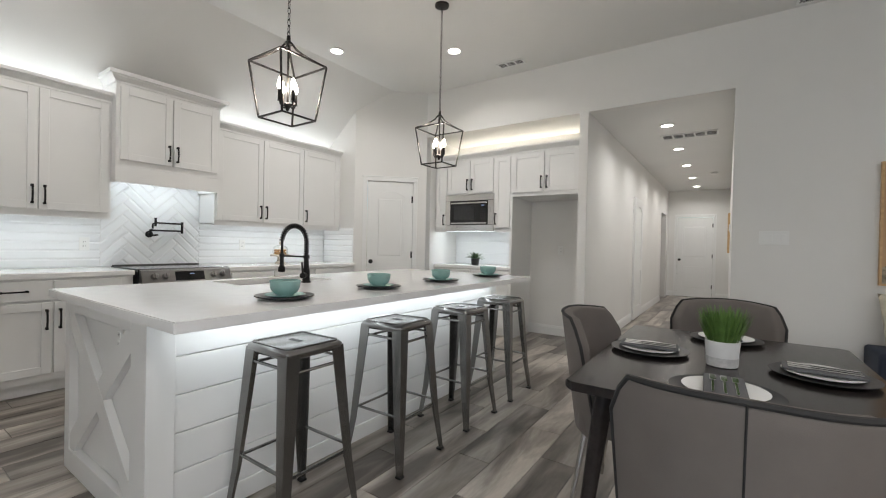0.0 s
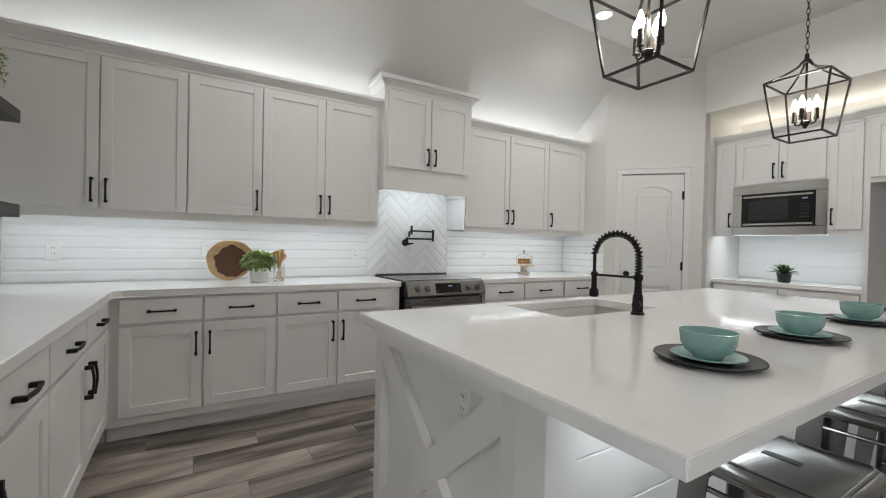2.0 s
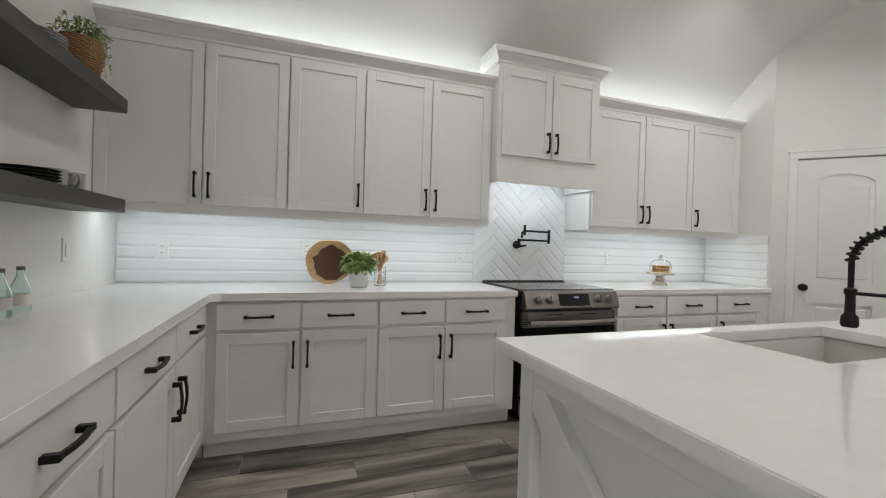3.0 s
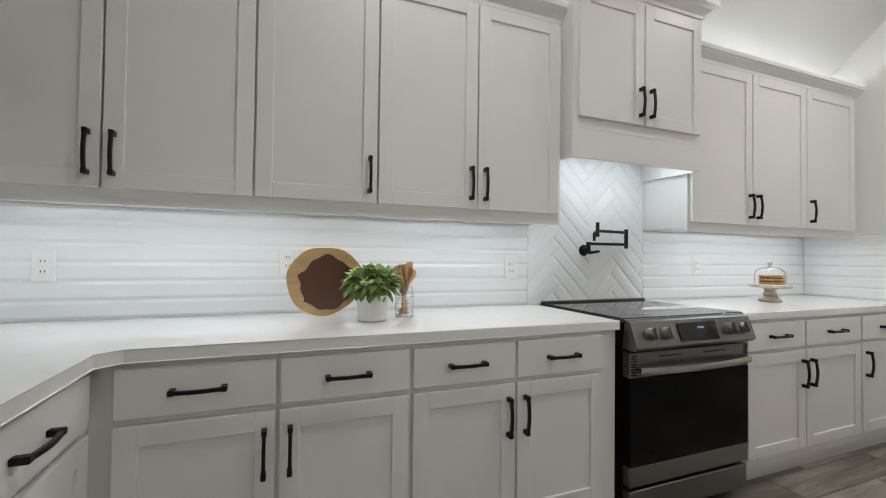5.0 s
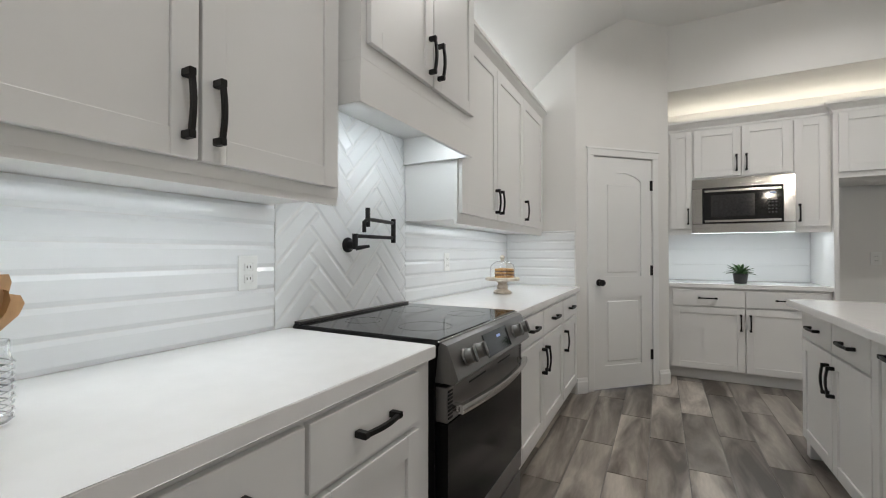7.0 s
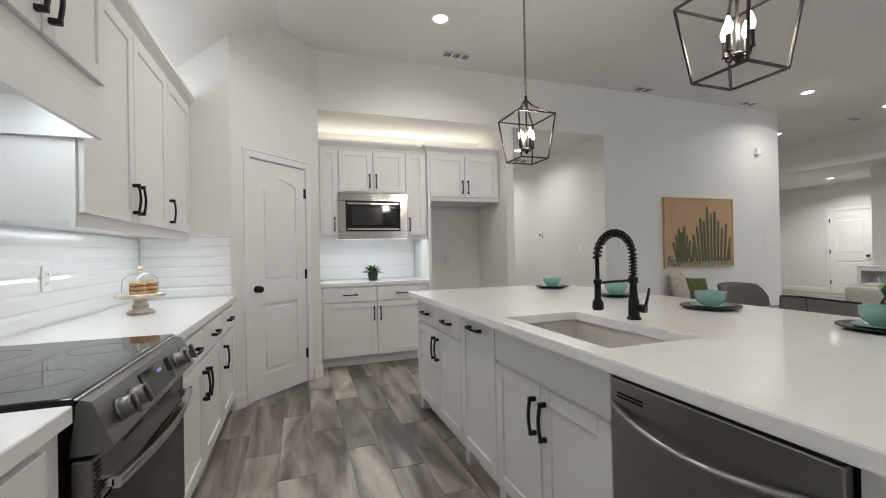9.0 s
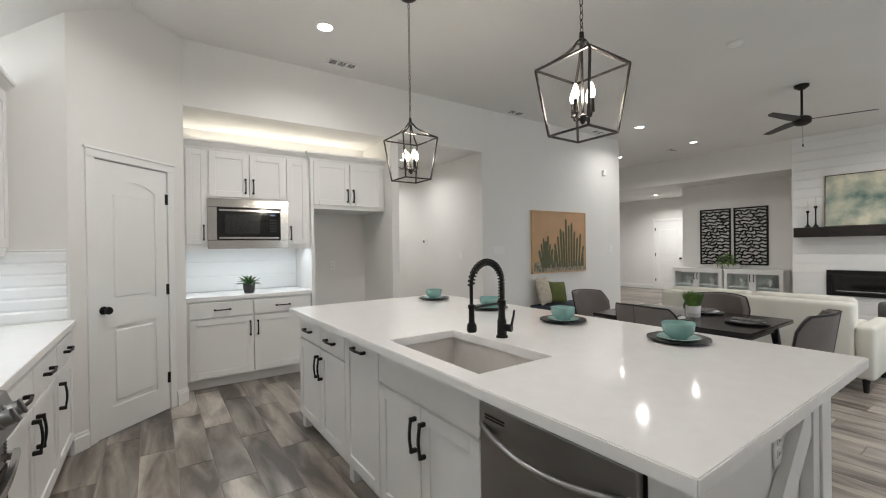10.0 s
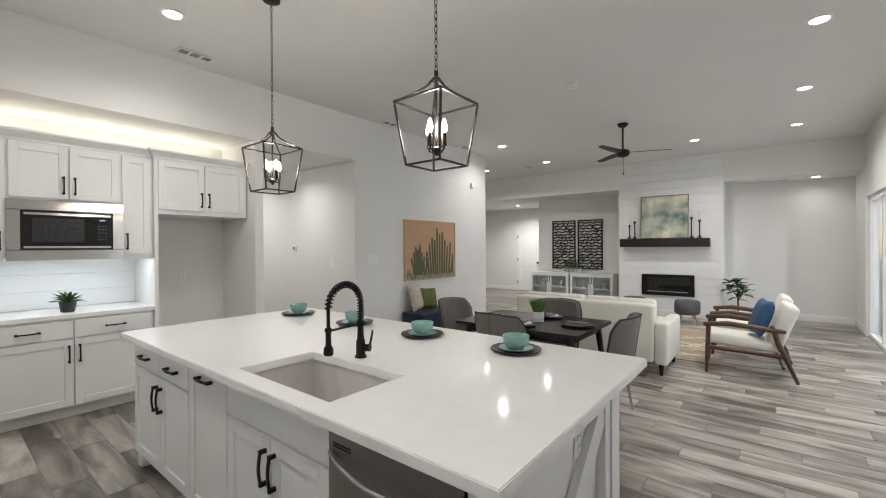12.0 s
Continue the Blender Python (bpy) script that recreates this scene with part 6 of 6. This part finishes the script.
def make_sofa():
    s = thing("sofa", pose(1.74, 1.13, 0.002), "cream upholstered sofa seen from behind, on dark tapered legs", "sofa")
    L, D = 2.02, 0.86
    part("back", CREAM, lambda bm: box(bm, 0, 0.14, 0.14, 0.20, L - 0.14, 0.80, 0.035, 3), s, None, True)
    part("seat", CREAM, lambda bm: box(bm, 0.20, 0.14, 0.14, D - 0.02, L - 0.14, 0.44, 0.03, 3), s, None, True)
    for y in (0.0, L - 0.139):
        part("arm", CREAM, lambda bm: box(bm, 0.02, y, 0.12, D, y + 0.139, 0.60, 0.035, 3), s, None, True)
    for y in (0.17, 1.02):
        part("seat_cushion", CREAM, lambda bm: box(bm, 0.21, y, 0.44, D, y + 0.84, 0.56, 0.04, 3), s, None, True)
        part("back_cushion", CREAM, lambda bm: box(bm, 0.205, y, 0.56, 0.40, y + 0.84, 0.83, 0.05, 3), s, None, True)
    for x in (0.06, D - 0.07):
        for y in (0.07, L - 0.07):
            part("leg", ESPRESSO, lambda bm: tube(bm, [(x, y, 0), (x, y, 0.145)], [0.018, 0.03], 10), s, None, True)
    return s


make_sofa()


def make_armchair(m):
    """Mid-century frame chair; looks to local +y, its middle at the origin."""
    a = thing("armchair", m, "cream cushioned armchair with open walnut frame", "armchair", "armchairs in the living room")
    w = 0.31
    for sx in (-1, 1):
        x = sx * w
        part("frame_side", WALNUT, lambda bm: (tube(bm, [(x, 0.36, 0), (x, 0.34, 0.57)], [0.017, 0.027], 10), tube(bm, [(x, -0.46, 0), (x, -0.30, 0.40), (x, -0.24, 0.60)], [0.017, 0.029, 0.020], 10),
             tube(bm, [(x, 0.39, 0.56), (x, 0.15, 0.585), (x, -0.24, 0.55), (x, -0.36, 0.54)], [0.024, 0.031, 0.027, 0.019], 10), tube(bm, [(x, 0.35, 0.30), (x, -0.33, 0.27)], 0.023, 10)), a, None, True)
    for y, z in ((0.34, 0.29), (-0.30, 0.26), (-0.34, 0.15)):
        part("rail", WALNUT, lambda bm: tube(bm, [(-w, y, z), (w, y, z)], 0.016, 10), a, None, True)
    part("seat_cushion", CREAM, lambda bm: box(bm, -w + 0.03, -0.28, 0.31, w - 0.03, 0.38, 0.43, 0.04, 3), a, pose(0, 0, 0, 4), True)
    part("back_cushion", CREAM, lambda bm: box(bm, -w + 0.03, -0.06, 0.0, w - 0.03, 0.08, 0.50, 0.045, 3), a, pose(0, -0.27, 0.34, 20), True)
    return a


ac = make_armchair(pose(2.62, 0.48, 0.002, 0, 0, 4))
copy_thing(ac, pose(3.55, 0.50, 0.002, 0, 0, 2))
cushion(pose(2.60, 0.38, 0.45, 18, 0, 15), 0.42, 0.42, BLUE, "blue velvet cushion on the armchair")


def make_ottoman(m):
    o = thing("ottoman", m, "round grey felt pouf stool on pale wooden legs", "ottoman", "poufs before the fireplace")
    part("seat", GREYFAB, lambda bm: lathe(bm, [(0, 0.17), (0.19, 0.17), (0.215, 0.20), (0.22, 0.30), (0.215, 0.40), (0.19, 0.43), (0, 0.435)], 32), o, None, True)
    for k in range(4):
        a = math.pi / 4 + k * math.pi / 2
        part("leg", WOODPALE, lambda bm: tube(bm, [(0.20 * math.cos(a), 0.20 * math.sin(a), 0), (0.14 * math.cos(a), 0.14 * math.sin(a), 0.18)], [0.012, 0.018], 10), o, None, True)
    return o


ot = make_ottoman(pose(5.70, 1.50, 0.002))
copy_thing(ot, pose(5.70, 2.45, 0.002))

rug = thing("rug", pose(0, 0, 0), "tan rug with thin ivory crossing lines", "rug")
part("pile", RUGTAN, lambda bm: box(bm, 2.68, 0.72, 0.001, 5.1, 3.4, 0.012, 0.003, 1), rug)
def rug_lines(bm):
    r = random.Random(4)
    for _ in range(30):
        a, b = Vector((r.uniform(2.72, 5.05), r.choice((0.76, 3.36)), 0)), Vector((r.uniform(2.72, 5.05), r.uniform(0.76, 3.36), 0))
        d = (b - a)
        if d.length < 0.5:
            continue
        s = Vector((-d.y, d.x, 0)).normalized() * 0.011
        prism(bm, [(a + s)[:2], (a - s)[:2], (b - s)[:2], (b + s)[:2]], 0.0121, 0.0135 + r.uniform(0, 0.001))
part("lines", RUGLINE, rug_lines, rug)
ctab = thing("coffee_table", pose(3.85, 2.2, 0.014), "low round walnut coffee table on the rug", "table")
part("top", WALNUT, lambda bm: lathe(bm, [(0, 0.37), (0.40, 0.37), (0.415, 0.38), (0.415, 0.395), (0.40, 0.405), (0, 0.405)], 40), ctab, None, True)
for k in range(3):
    a = k * 2.094
    part("leg", WALNUT, lambda bm: tube(bm, [(0.34 * math.cos(a), 0.34 * math.sin(a), 0), (0.24 * math.cos(a), 0.24 * math.sin(a), 0.372)], [0.014, 0.022], 10), ctab, None, True)

tree = thing("fiddle_leaf_plant", pose(6.12, 0.72, 0.002), "leafy fiddle-leaf fig in a pale pot beside the fireplace", "plant")
part("pot", WHITEPOT, lambda bm: lathe(bm, pot_profile(0.13, 0.16, 0.26, 0.012), 30), tree, None, True)
part("trunk", WALNUT, lambda bm: (tube(bm, [(0, 0, 0.08), (0.02, 0.01, 0.45), (0, 0.02, 0.80)], [0.016, 0.013, 0.008], 8), tube(bm, [(0.02, 0.01, 0.42), (-0.08, -0.10, 0.66)], [0.010, 0.006], 8), tube(bm, [(0.02, 0.01, 0.48), (0.05, 0.14, 0.72)], [0.010, 0.006], 8)), tree, None, True)
def fiddle(bm):
    r = random.Random(14)
    for c, n in (((0, 0.02, 0.74), 16), ((-0.08, -0.10, 0.62), 12), ((0.05, 0.14, 0.68), 12), ((0, 0, 0.50), 8)):
        for k in range(n):
            a, e = k * 2.4 + r.uniform(-.3, .3), r.uniform(-0.2, 0.9)
            leaf_shape(bm, Vector(c) + Vector((0, 0, r.uniform(-.08, .1))), (math.cos(a) * math.cos(e), math.sin(a) * math.cos(e), math.sin(e)), r.uniform(0.15, 0.22), 0.11, 0.25, 0.25, 5)
part("leaves", LEAFDARK, fiddle, tree)


def make_fan():
    f = thing("ceiling_fan", pose(3.10, 1.96, CEILZ), "dark three-blade ceiling fan on a downrod, at rest", "ceiling fan")
    part("canopy", BRONZE, lambda bm: lathe(bm, [(0, -0.001), (0.075, -0.001), (0.072, -0.03), (0.03, -0.06), (0, -0.06)], 28), f, None, True)
    part("downrod", BRONZE, lambda bm: tube(bm, [(0, 0, -0.05), (0, 0, -0.38)], 0.013, 12), f, None, True)
    part("motor", BRONZE, lambda bm: lathe(bm, [(0, -0.37), (0.03, -0.375), (0.085, -0.40), (0.095, -0.43), (0.09, -0.47), (0.05, -0.495), (0, -0.50)], 28), f, None, True)
    for k in range(3):
        def blade(bm):
            prism(bm, [(0.08, -0.035), (0.20, -0.06), (0.62, -0.055), (0.66, -0.03), (0.66, 0.02), (0.20, 0.055), (0.08, 0.03)], -0.004, 0.004, pose(0, 0, 0, 11))
        part("blade", CHARCOAL, blade, f, pose(0, 0, -0.43, 0, 0, -70 + 120 * k))
    part("pull_chain", BRONZE, lambda bm: (tube(bm, [(0.03, 0, -0.49), (0.03, 0, -0.72)], 0.002, 5), lathe(bm, [(0, -0.76), (0.008, -0.75), (0.006, -0.72), (0, -0.715)], 10, (0.03, 0, 0))), f, None, True)


make_fan()

# ---- patio doors ----
NP = 7
pd = thing("patio_door", pose(PX0, SY - T, 0.0), "white-framed glazed patio doors with tall panes", "door", kind="structure")
PW = PX1 - PX0
part("frame", TRIM, boxes((0, 0.02, 0, 0.06, 0.12, 2.249), (PW - 0.06, 0.02, 0, PW, 0.12, 2.249), (0.06, 0.02, 2.18, PW - 0.06, 0.12, 2.249), (0.06, 0.02, -0.003, PW - 0.06, 0.12, 0.05),
     *[(PW * k / NP - 0.04, 0.03, 0.05, PW * k / NP + 0.04, 0.11, 2.18) for k in range(1, NP)]), pd)
for k in range(NP):
    part("pane", CLEAR, boxes((PW * k / NP + 0.05, 0.065, 0.052, PW * (k + 1) / NP - 0.05, 0.071, 2.178)), pd).visible_shadow = False
part("casing", TRIM, boxes((-0.07, T + 0.001, 0, 0, T + 0.017, 2.32), (PW, T + 0.001, 0, PW + 0.07, T + 0.017, 2.32), (0, T + 0.001, 2.25, PW, T + 0.017, 2.32)), pd)
# Area lamp added just outside the panes to strengthen the sky's daylight.
area_lamp("window_daylight_fill", pose((PX0 + PX1) / 2, SY - 0.2, 1.15, 90, 0, 0), PW, 2.0, 46, (0.86, 0.93, 1.0))


# ---- wall tiles ----
def clip(outline, u0, u1, v0, v1):
    """An outline of (u, v) cut to a rectangle."""
    for axis, lim, sign in ((0, u0, 1), (0, u1, -1), (1, v0, 1), (1, v1, -1)):
        out = []
        for k in range(len(outline)):
            p, q = outline[k - 1], outline[k]
            dp, dq = sign * (p[axis] - lim), sign * (q[axis] - lim)
            if (dp >= 0) != (dq >= 0):
                t = dp / (dp - dq)
                out.append((p[0] + (q[0] - p[0]) * t, p[1] + (q[1] - p[1]) * t))
            if dq >= 0:
                out.append(q)
        outline = out
        if len(outline) < 3:
            return []
    return outline


def bevelled(bm, outline, depth=0.008, edge=0.014, low=0.003):
    """A cushion-edged tile: outline on the wall, a smaller face stood proud; face to -y."""
    c = Vector((sum(p[0] for p in outline) / len(outline), sum(p[1] for p in outline) / len(outline)))
    ring = [bm.verts.new((u, 0, v)) for u, v in outline]
    mid = [bm.verts.new((u, -low, v)) for u, v in outline]
    top = []
    n = len(outline)
    for k in range(n):
        p, a, b = Vector(outline[k]), Vector(outline[k - 1]), Vector(outline[(k + 1) % n])
        d1, d2 = (p - a), (b - p)
        if d1.length < 1e-5 or d2.length < 1e-5:
            q = p.lerp(c, 0.2)
        else:
            d1.normalize(), d2.normalize()
            n1, n2 = Vector((-d1.y, d1.x)), Vector((-d2.y, d2.x))
            bis = n1 + n2
            bis = bis / max(0.3, bis.dot(n1))
            q = p + bis * edge
            if (q - c).dot(p - c) < 0 or (q - p).length > (c - p).length:
                q = p.lerp(c, 0.7)
        top.append(bm.verts.new((q.x, -depth, q.y)))
    for k in range(n):
        j = (k + 1) % n
        bm.faces.new((ring[k], ring[j], mid[j], mid[k]))
        bm.faces.new((mid[k], mid[j], top[j], top[k]))
    bm.faces.new(top)


def long_tile(bm, w, h, edge):
    """A subway tile whose long edges are bevelled and whose short ends butt; face to -y."""
    prof = [(0, 0), (0.003, 0), (0.0085, min(edge, h / 3)), (0.0085, h - min(edge, h / 3)), (0.003, h), (0, h)]
    rings = [[bm.verts.new((x, -y, z)) for y, z in prof] for x in (0, w)]
    for k in range(len(prof) - 1):
        bm.faces.new((rings[0][k], rings[0][k + 1], rings[1][k + 1], rings[1][k]))
    bm.faces.new(rings[0])
    bm.faces.new(list(reversed(rings[1])))


def running_bond(parent, u0, u1, v0, v1, tw=0.405, th=0.077, gap=0.002, shift=0.5, edge=0.013):
    row, v = 0, v0
    while v < v1 - 0.006:
        u = u0 - tw * (shift if row % 2 else 0)
        while u < u1:
            a, b, c, d = max(u, u0), min(u + tw, u1), v, min(v + th - gap, v1)
            if b - a > 0.01:
                key = ("tile", round(b - a, 3), round(d - c, 3))
                ob = new("tile", shared(key, TILE, lambda bm: long_tile(bm, b - a, d - c, edge)))
                ob.parent, ob.location = parent, (a, 0, c)
            u += tw
        v += th
        row += 1


def splash(name, m, u0, u1, v0, v1, label):
    s = tagged(new(name), label, "backsplash", kind="structure")
    s.matrix_basis = m
    part("grout_bed", GROUT, boxes((u0, -0.003, v0, u1, -0.0005, v1)), s)
    return s


V0, V1 = 0.9165, 1.372
EASTW = pose(WX + 0.0005, 0, 0, 0, 0, EAST)
s1 = splash("backsplash_range", EASTW, SY + 0.002, RET - 0.002, V0, V1, "glossy white bevelled subway tile backsplash")
running_bond(s1, SY + 0.003, 1.456, V0 + 0.001, V1)
running_bond(s1, 2.338, RET - 0.003, V0 + 0.001, V1)
s2 = splash("backsplash_return", pose(0, RET - 0.0005, 0), WX + 0.012, -3.93, V0, V1 + 0.02, "glossy white bevelled subway tile backsplash on the end wall")
running_bond(s2, WX + 0.013, -3.932, V0 + 0.001, V1 + 0.02)
s3 = splash("backsplash_alcove", pose(0, ALCB - 0.0005, 0), A0, A0 + 1.2, V0, 1.398, "glossy white bevelled subway tile backsplash in the alcove")
running_bond(s3, A0 + 0.001, A0 + 1.199, V0 + 0.001, 1.398, 0.6, 0.161, 0.001, 0.5, 0.002)
s4 = splash("backsplash_herringbone", pose(WX + 0.004, 0, 0, 0, 0, EAST), 1.458, 2.336, V0, 1.828, "glossy white bevelled herringbone tile panel behind the range")
TW, TL, GP = 0.0775, 0.31, 0.002
for i in range(-14, 16):
    for j in range(-4, 10):
        for k in (0, 1):
            x0, y0 = i * TW + j * TL, i * TW - j * TL
            r = (x0, y0, x0 + TL, y0 + TW) if k == 0 else (x0 - TW, y0, x0, y0 + TL)
            a, b, c, d = r[0] + GP / 2, r[1] + GP / 2, r[2] - GP / 2, r[3] - GP / 2
            q = math.sqrt(0.5)
            pts = [((x - y) * q + 1.90, (x + y) * q + 0.60) for x, y in ((a, b), (c, b), (c, d), (a, d))]
            full = list(pts)
            if len(clip(pts, 1.460, 2.334, V0 + 0.001, 1.826)) < 3:
                continue
            def cut_tile(bm):
                bevelled(bm, full, 0.0065, 0.012, 0.002)
                for co, no in (((1.460, 0, 0), (-1, 0, 0)), ((2.334, 0, 0), (1, 0, 0)), ((0, 0, V0 + 0.001), (0, 0, -1)), ((0, 0, 1.826), (0, 0, 1))):
                    bmesh.ops.bisect_plane(bm, geom=list(bm.verts) + list(bm.edges) + list(bm.faces), plane_co=co, plane_no=no, clear_outer=True)
            bm = bmesh.new()
            cut_tile(bm)
            if len(bm.faces) == 0:
                bm.free()
                continue
            ob = new("tile", finish(bm, "tile", HTILE))
            ob.parent = s4

# ---- floor planks ----
PWD, PLN, JT = 0.2, 0.92, 0.003
floor = bpy.data.objects["floor"]
rest = bmesh.new()
near = 0
prng = random.Random(12)


def plank_mesh(bm, x0, y0, x1, y1):
    e = 0.0015
    lo = [bm.verts.new(p) for p in ((x0, y0, -0.006), (x1, y0, -0.006), (x1, y1, -0.006), (x0, y1, -0.006))]
    up = [bm.verts.new(p) for p in ((x0 + e, y0 + e, 0), (x1 - e, y0 + e, 0), (x1 - e, y1 - e, 0), (x0 + e, y1 - e, 0))]
    for k in range(4):
        bm.faces.new((lo[k], lo[(k + 1) % 4], up[(k + 1) % 4], up[k]))
    bm.faces.new(up)


col = 0
x = WX
while x < 9.25:
    y = SY - PLN * ((col * 0.37) % 1.0)
    while y < HEND:
        a, b, c, d = x, max(y, SY), min(x + PWD, 9.25) - JT, min(y + PLN, HEND) - JT
        inside = d - b > 0.03 and not (y > 8.4 and (x < -2.4 or x > 0.5)) and not (y > 5.6 and x < -2.4)
        if inside:
            if near < 300 and -3.95 < x < 2.4 and b < 5.0:
                w, l = round(c - a, 3), round(d - b, 3)
                ob = new("plank", shared(("plank", w, l), PLANK, lambda bm: plank_mesh(bm, 0, 0, w, l)))
                ob.parent, ob.location = floor, (a, b, 0)
                near += 1
            else:
                plank_mesh(rest, a, b, c, d)
        y += PLN
    x += PWD
    col += 1
far = new("planks", finish(rest, "planks", PLANK))
far.parent = floor
tagged(far, kind="stuff")
